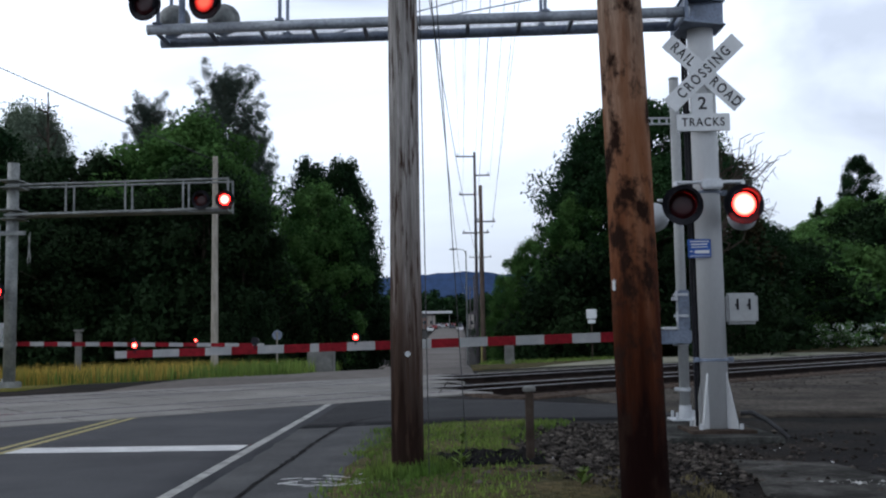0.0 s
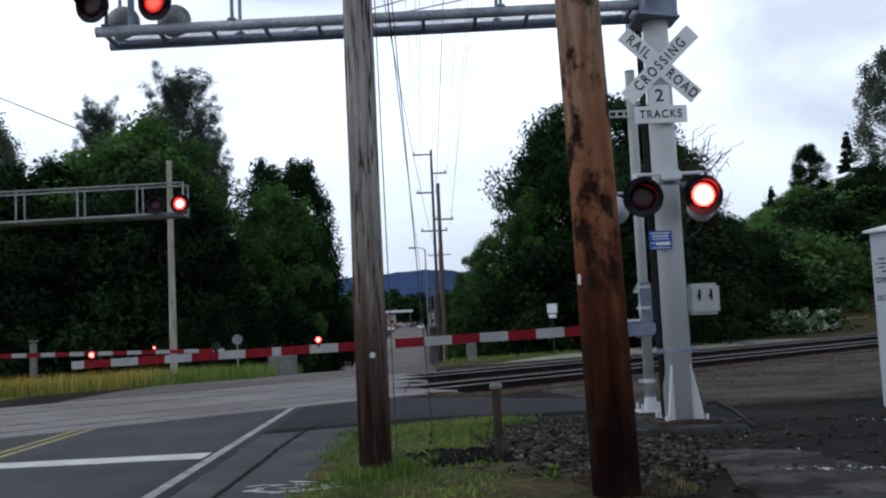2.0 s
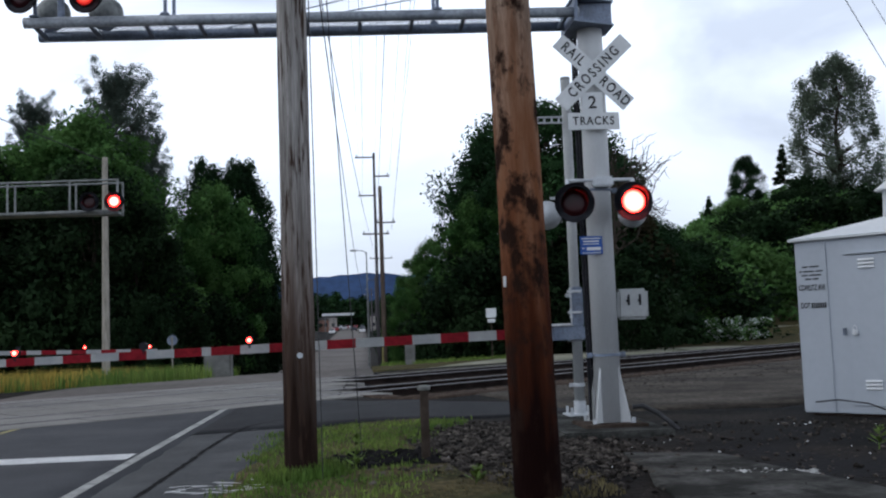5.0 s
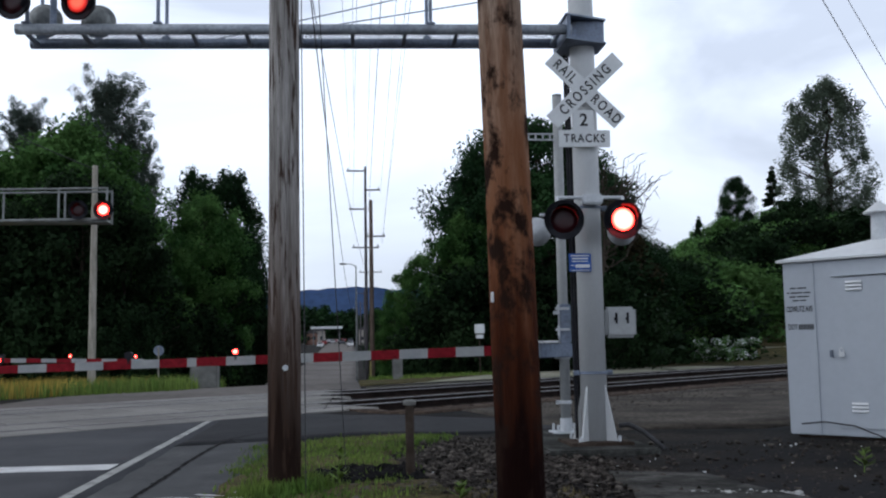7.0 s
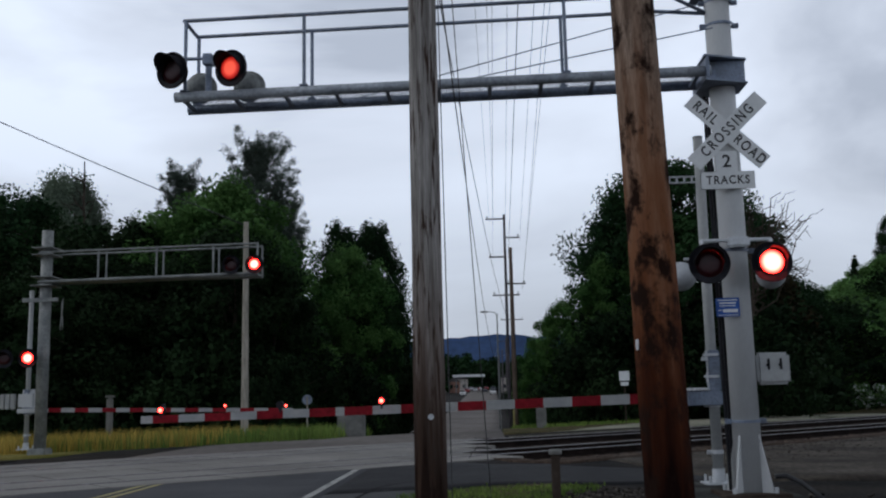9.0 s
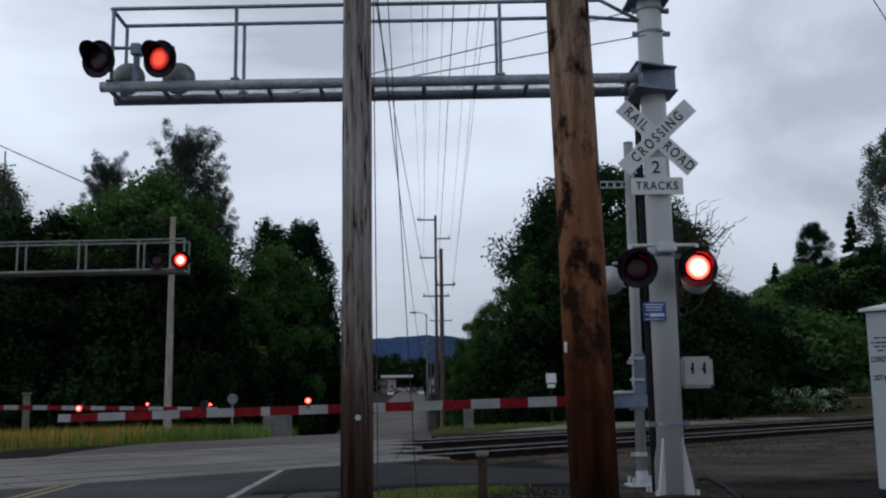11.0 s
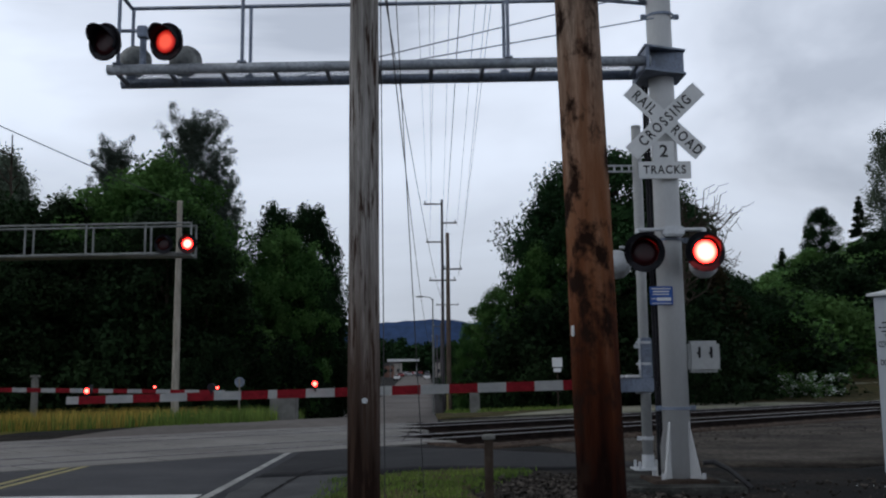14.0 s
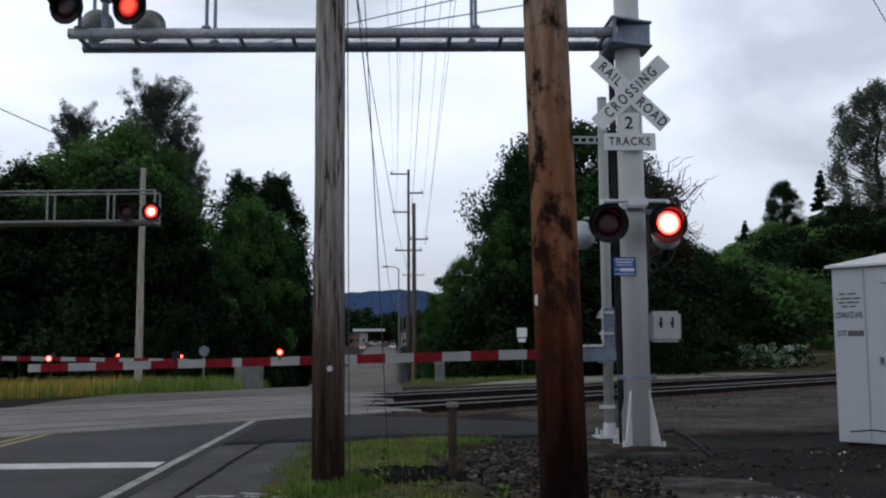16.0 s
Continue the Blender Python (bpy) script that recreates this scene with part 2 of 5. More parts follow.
TRUSS_TOP = material("pale_weathered_chord_steel", ((0.26, 0.29, 0.33), (0.40, 0.43, 0.47)), 0.55, 0.2, scale=3, bump_scale=25,
                     stains=((0.16, 0.16, 0.17), 1.6, 0.52, 0.75))
FAR_STEEL = material("far_mast_steel", ((0.15, 0.16, 0.16), (0.27, 0.28, 0.27)), 0.6, 0.3, scale=3, bump_scale=20)
BLACK = material("black_enamel", ((0.010, 0.010, 0.013), (0.020, 0.020, 0.025)), 0.55, scale=5, bump_scale=30, spec=0.15)
LENS = material("dark_red_lens", ((0.022, 0.002, 0.004), (0.035, 0.003, 0.006)), 0.35, scale=8, bump=0.3, bump_scale=60)
SIGN_W = material("white_reflective_sheet", ((0.66, 0.68, 0.68), (0.74, 0.75, 0.75)), 0.45, scale=2, bump_scale=20, grain=0.04,
                  stains=((0.45, 0.45, 0.43), 3.0, 0.6, 0.85))
LETTER = material("black_lettering", ((0.012, 0.012, 0.012), (0.03, 0.03, 0.03)), 0.6, scale=6, bump_scale=20)
BLUE = material("blue_enamel_sign", ((0.015, 0.07, 0.30), (0.025, 0.10, 0.38)), 0.4, scale=6, bump_scale=20)
ARM_RED = material("red_reflective_sheet", ((0.15, 0.007, 0.012), (0.22, 0.011, 0.018)), 0.6, scale=4, bump_scale=20, spec=0.1)
ARM_WHITE = material("white_arm_sheet", ((0.27, 0.28, 0.28), (0.35, 0.35, 0.34)), 0.5, scale=4, bump_scale=20, grain=0.06,
                     stains=((0.3, 0.3, 0.29), 3.0, 0.55, 0.85))
CAB = material("grey_cabinet_paint", ((0.42, 0.45, 0.49), (0.46, 0.49, 0.53)), 0.45, 0.0, scale=0.5, bump=0.02, bump_scale=12, grain=0.025,
               stains=((0.33, 0.35, 0.36), 1.1, 0.66, 0.95))
ROOF = material("pale_roof_paint", ((0.62, 0.63, 0.64), (0.70, 0.71, 0.71)), 0.5, scale=1.2, bump_scale=10, grain=0.04)
CONCRETE = material("weathered_concrete", ((0.13, 0.13, 0.122), (0.21, 0.21, 0.195)), 0.95, scale=2.2, bump=0.4, bump_scale=30,
                    stains=((0.11, 0.11, 0.10), 1.6, 0.5, 0.8), spec=0.2)
RAIL = material("rusty_rail", ((0.010, 0.008, 0.007), (0.022, 0.016, 0.014)), 0.9, 0.0, spec=0.04, scale=3, bump_scale=30)
RAIL_TOP = material("polished_rail_head", ((0.15, 0.14, 0.14), (0.23, 0.22, 0.22)), 0.45, 0.5, scale=3, bump_scale=30)
TIE = material("creosoted_tie", ((0.035, 0.026, 0.02), (0.075, 0.058, 0.047)), 0.95, scale=4, bump=0.5, bump_scale=18, spec=0.06)
ROCK = material("loose_rock", ((0.022, 0.019, 0.017), (0.082, 0.072, 0.062)), 0.95, scale=6, bump=0.4, bump_scale=24, island=0.75, spec=0.06)
BARK = material("dark_bark", ((0.035, 0.028, 0.022), (0.08, 0.066, 0.054)), 0.95, scale=5, bump=0.6, bump_scale=15, stretch=(2, 2, 0.4), spec=0.04)
LEAF_A = material("maple_leaves", ((0.009, 0.024, 0.010), (0.028, 0.064, 0.022)), 0.65, scale=0.35, bump_scale=2.5, island=0.25, spec=0.05, leafy=0.2)
LEAF_B = material("alder_leaves", ((0.038, 0.100, 0.028), (0.105, 0.205, 0.055)), 0.65, scale=0.3, bump_scale=2.5, island=0.25, spec=0.05, leafy=0.35)
LEAF_C = material("cottonwood_leaves", ((0.105, 0.140, 0.105), (0.185, 0.230, 0.160)), 0.6, scale=0.3, bump_scale=2.5, island=0.25, spec=0.05, leafy=0.35)
# conifer needles; for low shrubs and understorey the wood's shade in the leaf colour
LEAF_D = material("conifer_and_shaded_leaves", ((0.009, 0.021, 0.008), (0.023, 0.044, 0.017)), 0.75, scale=0.4, bump_scale=2.5, island=0.25, spec=0.05, leafy=0.2)
LEAF_E = material("bramble_leaves", ((0.075, 0.165, 0.045), (0.15, 0.27, 0.080)), 0.65, scale=0.3, bump_scale=2.5, island=0.25, spec=0.05, leafy=0.35)
LEAF_P = material("pine_needles", ((0.050, 0.070, 0.058), (0.092, 0.118, 0.094)), 0.75, scale=0.4, bump_scale=2.5, island=0.25, spec=0.05, leafy=0.35)
LEAF_R = material("bronze_leaves", ((0.028, 0.024, 0.012), (0.055, 0.046, 0.022)), 0.65, scale=0.4, bump_scale=2.5, island=0.25, spec=0.05, leafy=0.2)
GRASS = material("green_grass", ((0.070, 0.130, 0.020), (0.170, 0.230, 0.048)), 0.8, scale=0.9, bump_scale=5, island=0.4, spec=0.2)
DRY = material("yellow_grass", ((0.30, 0.22, 0.045), (0.48, 0.35, 0.085)), 0.85, scale=0.35, bump_scale=3, island=0.35, spec=0.06)
STRAW = material("thin_dead_grass", ((0.085, 0.070, 0.035), (0.17, 0.145, 0.075)), 0.9, scale=1.2, bump_scale=5, island=0.4, spec=0.06)
COARSE = material("grey_brown_gravel", ((0.044, 0.038, 0.032), (0.090, 0.080, 0.067)), 0.95, scale=0.9, bump=0.9, bump_scale=11, grain=0.5,
                  stains=((0.024, 0.023, 0.022), 0.5, 0.5, 0.7), spec=0.06)
CABLE = material("black_cable", ((0.02, 0.02, 0.022), (0.04, 0.04, 0.042)), 0.6, scale=5, bump_scale=20)
# the ridge's blue is distance haze put into its base colour
HILL = material("haze_tinted_forest_ridge", ((0.024, 0.052, 0.128), (0.038, 0.072, 0.158)), 1.0, scale=0.006, bump_scale=0.05)
GLOW_MAIN = glow("lit_signal_lamp", (1.0, 0.050, 0.034), (1.0, 0.010, 0.006), 46.0, 22.0, 0.16)
GLOW_SIDE = glow("lit_overhead_lamp", (1.0, 0.10, 0.05), (0.8, 0.015, 0.01), 1.5, 0.5, 0.15)
GLOW_FAR = glow("lit_far_lamp", (1.0, 0.060, 0.042), (1.0, 0.008, 0.005), 34.0, 14.0, 0.17)
GLOW_ARM = glow("lit_arm_lamp", (1.0, 0.060, 0.040), (1.0, 0.012, 0.008), 22.0, 10.0, 0.045)


# ---- building helpers ----
def link(name, bm, mat, parent=None, label=""):
    me = bpy.data.meshes.new(name)
    bm.to_mesh(me)
    bm.free()
    for m in (mat if isinstance(mat, (list, tuple)) else [mat]):
        me.materials.append(m)
    ob = new(name, me)
    if parent is not None:
        ob.parent = parent
    if label:
        ob["label"] = label
    return ob


def part(name, bm, mat, parent, label=""):
    return link(name, bm, mat, parent, label)


def thing(name, m, label, category, group="", kind=""):
    e = new(name)
    e.empty_display_size = 0.2
    e.matrix_world = m
    return tagged(e, label, category, group, kind)


def box(bm, lo, hi, bevel=0.0):
    r = bmesh.ops.create_cube(bm, size=1.0)
    c = [(a + b) / 2 for a, b in zip(lo, hi)]
    s = [b - a for a, b in zip(lo, hi)]
    for v in r["verts"]:
        v.co = Vector([c[i] + v.co[i] * s[i] for i in range(3)])
    if bevel:
        es = list({e for v in r["verts"] for e in v.link_edges})
        bmesh.ops.bevel(bm, geom=es, offset=bevel, segments=2, affect="EDGES", clamp_overlap=True)
    return bm


def tube(bm, a, b, r1, r2=None, seg=14, caps=True):
    """A round bar from a to b."""
    a, b = Vector(a), Vector(b)
    d = b - a
    q = d.to_track_quat("Z", "Y").to_matrix().to_4x4()
    m = Matrix.Translation((a + b) / 2) @ q
    bmesh.ops.create_cone(bm, cap_ends=caps, segments=seg, radius1=r1, radius2=r1 if r2 is None else r2, depth=d.length, matrix=m)
    return bm


def tube_path(bm, pts, r0, r1=None, seg=6):
    """A bent round bar through the points, in one piece."""
    pts = [Vector(p) for p in pts]
    r1 = r0 if r1 is None else r1
    rings = []
    for i, p in enumerate(pts):
        d = pts[min(i + 1, len(pts) - 1)] - pts[max(i - 1, 0)]
        q = d.to_track_quat("Z", "Y").to_matrix()
        r = r0 + (r1 - r0) * i / (len(pts) - 1)
        rings.append([bm.verts.new(p + q @ Vector((r * math.cos(2 * math.pi * k / seg), r * math.sin(2 * math.pi * k / seg), 0))) for k in range(seg)])
    for a, b in zip(rings, rings[1:]):
        for k in range(seg):
            bm.faces.new((a[k], a[(k + 1) % seg], b[(k + 1) % seg], b[k]))
    bm.faces.new(rings[0][::-1])
    bm.faces.new(rings[-1])
    return bm


def smooth(ob, flag=True):
    for p in ob.data.polygons:
        p.use_smooth = flag
    return ob


def lathe(bm, profile, seg=28, m=None):
    """Turn (radius, height) points about z; closed by discs where the radius is 0."""
    m = m or Matrix()
    rings = []
    for r, z in profile:
        if r <= 1e-6:
            rings.append([bm.verts.new(m @ Vector((0, 0, z)))])
        else:
            rings.append([bm.verts.new(m @ Vector((r * math.cos(2 * math.pi * k / seg), r * math.sin(2 * math.pi * k / seg), z))) for k in range(seg)])
    for a, b in zip(rings, rings[1:]):
        for k in range(seg):
            q = [a[k % len(a)], a[(k + 1) % len(a)], b[(k + 1) % len(b)], b[k % len(b)]]
            q = [v for i, v in enumerate(q) if v not in q[:i]]
            if len(q) > 2:
                bm.faces.new(q)
    return bm


def mesh_from(name, verts, faces, mat, parent=None, label=""):
    me = bpy.data.meshes.new(name)
    me.from_pydata([tuple(v) for v in verts], [], [tuple(f) for f in faces])
    me.materials.append(mat)
    ob = new(name, me)
    if parent is not None:
        ob.parent = parent
    if label:
        ob["label"] = label
    return ob


def lettering(name, body, size, m, parent, mat=None, spacing=1.0, squeeze=1.0):
    """Words as a thin raised mesh; m places the middle of the line, letters face local -y after the turn."""
    cu = bpy.data.curves.new(name, "FONT")
    cu.body, cu.size, cu.align_x, cu.align_y, cu.extrude, cu.space_character = body, size, "CENTER", "CENTER", 0.0015, spacing
    cu.offset = 0.018 * size
    tmp = new("tmp_" + name, cu)
    bpy.context.view_layer.update()
    me = bpy.data.meshes.new_from_object(tmp.evaluated_get(bpy.context.evaluated_depsgraph_get()))
    bpy.data.objects.remove(tmp)
    me.transform(m @ pose(0, 0, 0, 90) @ Matrix.Diagonal((squeeze, 1, 1, 1)))
    me.materials.clear()
    me.materials.append(mat or LETTER)
    ob = new(name, me)
    ob.parent = parent
    return ob


def ss(a, b, v):
    v = min(1.0, max(0.0, (v - a) / (b - a)))
    return v * v * (3 - 2 * v)


# the line of the tracks: D runs along them, S grows across them away from the viewer
D = Vector((0.7547, 0.6561, 0))
N = Vector((-0.6561, 0.7547, 0))
RAILS = (17.6, 19.035, 22.2, 23.635)


def across(x, y):
    return -0.6561 * x + 0.7547 * y


def height(x, y):
    """The lie of the land: level at the crossing, a dip behind it, then a rise; a wooded bank to the east."""
    s = across(x, y)
    z = -1.7 * ss(26, 66, s) + 5.3 * ss(85, 320, s)
    z += 0.09 * ss(-1.6, 0.6, x) * (1 - ss(13, 16, s))
    off = max(ss(-0.35, 0.5, x) if s > 17.2 else ss(0.4, 1.4, x), 1 - ss(-12.4, -11.2, x))
    z -= 0.20 * off * ss(15.2, 16.8, s) * (1 - ss(24.4, 25.6, s))
    z += 15 * ss(20, 58, x) * ss(27, 54, s)
    if x < -14:
        z += 0.3 * ss(14, 30, -x)
    return z


# ---- the ground, the road and the tracks ----
def grid_sheet(name, xs, ys, mat, dz=0.0, label="", category="", kind="structure"):
    vs = [(x, y, height(x, y) + dz) for y in ys for x in xs]
    w = len(xs)
    fs = [(j * w + i, j * w + i + 1, (j + 1) * w + i + 1, (j + 1) * w + i) for j in range(len(ys) - 1) for i in range(w - 1)]
    ob = mesh_from(name, vs, fs, mat)
    smooth(ob)
    return tagged(ob, label, category, kind=kind)


def strip(name, left, right, mat, dz, label, category, n=40, m=8, wobble=0.0):
    """A paved sheet between two edge lines, draped over the land. left, right: lists of (x, y)."""
    def at(line, t):
        t *= len(line) - 1
        i = min(int(t), len(line) - 2)
        a, b = Vector(line[i]), Vector(line[i + 1])
        return a.lerp(b, t - i)
    vs, fs = [], []
    cols = [0] + list(range(m + 1)) + [m]
    for j in range(-1, n + 2):
        a, b = at(left, min(max(j, 0), n) / n), at(right, min(max(j, 0), n) / n)
        for k, i in enumerate(cols):
            p = a.lerp(b, i / m)
            if wobble and i in (0, m):
                p += Vector((1, 1)) * wobble * noise.noise((p.x * 1.7, p.y * 1.7, 3.0))
            sunk = 0.07 if k in (0, m + 2) or j in (-1, n + 1) else 0.0
            vs.append((p.x, p.y, height(p.x, p.y) + dz - sunk))
    w = len(cols)
    for j in range(n + 2):
        for i in range(w - 1):
            k = j * w + i
            fs.append((k, k + 1, k + w + 1, k + w))
    ob = mesh_from(name, vs, fs, mat)
    smooth(ob)
    return tagged(ob, label, category, kind="structure")


def spread(a, b, step):
    return list(np.arange(a, b, step))


gx = [-3000, -1200, -500, -250] + spread(-150, -30, 8) + spread(-30, -14, 1) + spread(-14, 12, 0.4) + spread(12, 30, 1.0) + spread(30, 160, 6) + [250, 500, 1200, 3000]
gy = [-300, -100, -40, -15] + spread(-6, 40, 0.5) + spread(40, 120, 4) + spread(120, 260, 12) + [300, 500, 1200, 3500]
grid_sheet("ground", gx, gy, GROUND, -0.012, "dark grey gravel and dirt ground around the crossing", "ground")


def on_track(along, s):
    p = D * along + N * s
    return (p.x, p.y)


def road_at(x, s):
    """The point of the line x = const where it meets the track offset s."""
    return (x, (s + 0.6561 * x) / 0.7547)


strip("road", [(-9.0, -30), (-9.0, 5), road_at(-9.0, 17.0)], [(-2.30, -30), (-2.30, 5), road_at(-2.30, 17.0)], ASPHALT, 0.004,
      "grey worn asphalt road up to the crossing", "road", 60, 10)
strip("road_shoulder", [(-2.30, -30), (-2.30, 5), (-2.30, 15.2)], [(-0.2, -30), (-0.8, 5), (-1.0, 15.6)], OLD_ASPHALT, 0.006,
      "cracked old asphalt shoulder beside the road", "shoulder", 50, 4, 0.06)
strip("driveway", [(-2.30, 15.0), (-1.2, 15.25), (0.4, 15.0), (1.6, 14.8), (2.6, 14.9), (3.6, 15.3)],
      [(-2.30, 21.0), (-1.0, 21.6), (0.3, 20.2), (1.5, 18.3), (2.6, 17.4), (3.7, 16.6)], APRON, 0.007,
      "dark patched asphalt apron beside the crossing", "driveway", 40, 8, 0.12)
strip("far_road", [road_at(-9.0, 24.6), (-8.6, 42), (-7.2, 70), (-6.9, 140), (-6.9, 260), (-6.9, 420)],
      [road_at(0.5, 24.6), (0.45, 42), (0.8, 70), (1.6, 140), (2.1, 260), (2.1, 420)], FAR_ASPHALT, 0.01,
      "pale grey street running away beyond the tracks", "road", 80, 6)
strip("gravel_road", [on_track(22.8, 25.2), on_track(60, 25.2), on_track(160, 25.2)], [on_track(33, 36), on_track(60, 36), on_track(160, 37)],
      PALE_GRAVEL, 0.012, "pale gravel track along the railway", "gravel", 50, 6, 0.3)
strip("verge", [road_at(0.5, 26.0), (0.6, 50), (1.1, 72)], [on_track(27.0, 26.5), (9, 52), (12, 72)], EARTH, 0.016, "grassy verge beside the far street", "verge", 24, 6, 0.1)
strip("field", [on_track(-60, 26.5), on_track(-20, 26.5), on_track(8.5, 27.5)], [on_track(-60, 58), on_track(-10, 58), on_track(27, 50)],
      FIELD, 0.014, "rough grass field beyond the tracks", "field", 30, 10, 0.3)
strip("gravel_bed", [on_track(-60, 16.4), on_track(-1.2, 16.4)], [on_track(-60, 26.6), on_track(7.6, 26.6)], BALLAST, 0.010,
      "grey ballast bed of the railway", "ballast", 50, 14)
strip("gravel_bed", [on_track(14.2, 14.6), on_track(60, 14.6), on_track(220, 14.6)], [on_track(22.7, 25.2), on_track(60, 25.2), on_track(220, 25.2)], BALLAST, 0.012,
      "brown ballast bed of the railway", "ballast", 70, 16)
strip("gravel_bed", [on_track(14.35, 17.2), on_track(17.5, 17.2)], [on_track(21.3, 24.8), on_track(24.0, 24.8)], BALLAST, 0.018,
      "dark oily ballast at the end of the crossing panels", "ballast", 12, 10)
strip("gravel_shoulder", [on_track(13.6, 13.6), on_track(40, 13.8), on_track(110, 14.0)], [on_track(14.6, 16.8), on_track(40, 16.8), on_track(110, 16.8)], BROWN_BALLAST, 0.020,
      "brown crushed stone shoulder of the railway", "ballast", 60, 6, 0.12)
strip("yard_slab", [(2.05, 6.4), (2.30, 8.3), (2.58, 10.35)], [(4.1, 6.6), (3.58, 8.6), (3.34, 10.02)], SLAB, 0.018,
      "dirty cracked concrete slab in the gravel yard", "pavement", 24, 8, 0.07)
strip("gravel_yard", [on_track(12.4, 9.4), on_track(14.0, 7.0), on_track(40, 4.0), on_track(60, 4.0)], [on_track(15.6, 14.9), on_track(24, 14.8), on_track(60, 14.8)], COARSE, 0.009,
      "grey-brown gravel yard beside the railway", "gravel", 40, 8, 0.25)
strip("verge", [(-0.9, 7.0), (-1.15, 9.5), (-1.1, 12.2), (-0.7, 14.8)], [(1.8, 7.0), (0.9, 9.5), (0.5, 12.2), (1.0, 15.0)], EARTH, 0.012,
      "patchy grass verge around the wooden pole", "verge", 24, 8, 0.15)


# concrete crossing panels, laid between and beside the rails
crossing = thing("crossing_surface", Matrix(), "pale concrete crossing panels laid between the rails", "crossing", kind="structure")


def panel_row(s0, s1):
    mid_s = (s0 + s1) / 2
    a0, a1 = (-11.5 + 0.6561 * mid_s) / 0.7547, ((0.45 if s0 < 17 else -0.3) + 0.6561 * mid_s) / 0.7547
    n = 7
    for i in range(n):
        u0, u1 = a0 + (a1 - a0) * i / n + 0.006, a0 + (a1 - a0) * (i + 1) / n - 0.006
        bm = bmesh.new()
        box(bm, (u0, s0, -0.25), (u1, s1, 0.012 + 0.006 * random.random()), 0.015)
        bm.transform(Matrix(((D.x, N.x, 0, 0), (D.y, N.y, 0, 0), (0, 0, 1, 0), (0, 0, 0, 1))))
        part("panel", bm, PANEL, crossing)


for s0, s1 in ((16.55, 17.49), (17.74, 18.91), (19.17, 20.58), (20.64, 22.07), (22.34, 23.51), (23.77, 24.7)):
    panel_row(s0, s1)


def rail(s):
    """One rail with foot, web and a bright head, straight across the crossing."""
    t = thing("rail", Matrix(), "steel rail with a polished head", "rail", "rails of the two tracks", "structure")
    half = ((-0.07, -0.17), (0.07, -0.17), (0.07, -0.155), (0.012, -0.135), (0.012, -0.045), (0.035, -0.035), (0.035, -0.004), (-0.035, -0.004), (-0.035, -0.035), (-0.012, -0.045), (-0.012, -0.135), (-0.07, -0.155))
    for name, prof, mat in (("rail_body", half, RAIL), ("rail_head", ((-0.034, -0.004), (0.034, -0.004), (0.03, 0.016), (-0.03, 0.016)), RAIL_TOP)):
        vs, fs, k = [], [], len(prof)
        for a in (-70.0, 220.0):
            for o, z in prof:
                p = D * a + N * (s + o)
                vs.append((p.x, p.y, z + 0.01))
        for i in range(k):
            fs.append((i, (i + 1) % k, k + (i + 1) % k, k + i))
        mesh_from(name, vs, fs, mat, t)


for s in RAILS:
    rail(s)

tie_bm = box(bmesh.new(), (-0.11, -1.3, -0.18), (0.11, 1.3, 0.0), 0.01)
tie_me = bpy.data.meshes.new("railway_tie")
tie_bm.to_mesh(tie_me)
tie_bm.free()
tie_me.materials.append(TIE)
for c in (18.32, 22.92):
    track = thing("track_bed", Matrix(), "dark creosoted timber ties under the rails", "railway ties", kind="structure")
    for i in range(95):
        p = D * ((15.8 if c < 20 else 19.8) + i * 0.55) + N * c
        o = new("tie", tie_me)
        o.parent = track
        o.matrix_basis = pose(p.x, p.y, -0.155, 0, 0, math.degrees(math.atan2(D.y, D.x)) + random.uniform(-1, 1))


# road paint
def paint(name, corners, mat, label):
    ob = mesh_from(name, [(x, y, 0.009) for x, y in corners], [tuple(range(len(corners)))], mat)
    return tagged(ob, label, "road marking", kind="structure")


paint("edge_line", [(-2.57, -20), (-2.45, -20), road_at(-2.45, 16.9), road_at(-2.57, 16.9)], PAINT_WORN, "white painted edge line along the road")
paint("stop_line", [(-5.40, 12.45), (-2.62, 12.45), (-2.62, 13.0), (-5.40, 13.0)], PAINT_W, "white painted stop line before the gate")
for x in (-5.72, -5.50):
    paint("centre_line", [(x, -20), (x + 0.11, -20), road_at(x + 0.11, 16.8), road_at(x, 16.8)], PAINT_Y, "yellow painted double centre line")


# ---- wooden poles ----
def round_pole(name, x, y, z0, z1, r0, r1, mat, label, lean=(0, 0), group=""):
    bm = bmesh.new()
    seg, n = 22, 40
    rings = []
    for j in range(n + 1):
        t = j / n
        z = z0 + (z1 - z0) * t
        r = r0 + (r1 - r0) * t
        ring = []
        for k in range(seg):
            a = 2 * math.pi * k / seg
            rr = r * (1 + 0.035 * noise.noise((math.cos(a) * 2, math.sin(a) * 2, z * 0.8 + x)) + 0.018 * noise.noise((math.cos(a) * 9, math.sin(a) * 9, z * 0.5)))
            ring.append(bm.verts.new((rr * math.cos(a) + lean[0] * (z - z0), rr * math.sin(a) + lean[1] * (z - z0), z)))
        rings.append(ring)
    for a, b in zip(rings, rings[1:]):
        for k in range(seg):
            bm.faces.new((a[k], a[(k + 1) % seg], b[(k + 1) % seg], b[k]))
    bm.faces.new(rings[-1])
    t = thing(name, pose(x, y, 0), label, "utility pole", group)
    smooth(part("pole_shaft", bm, mat, t))
    return t


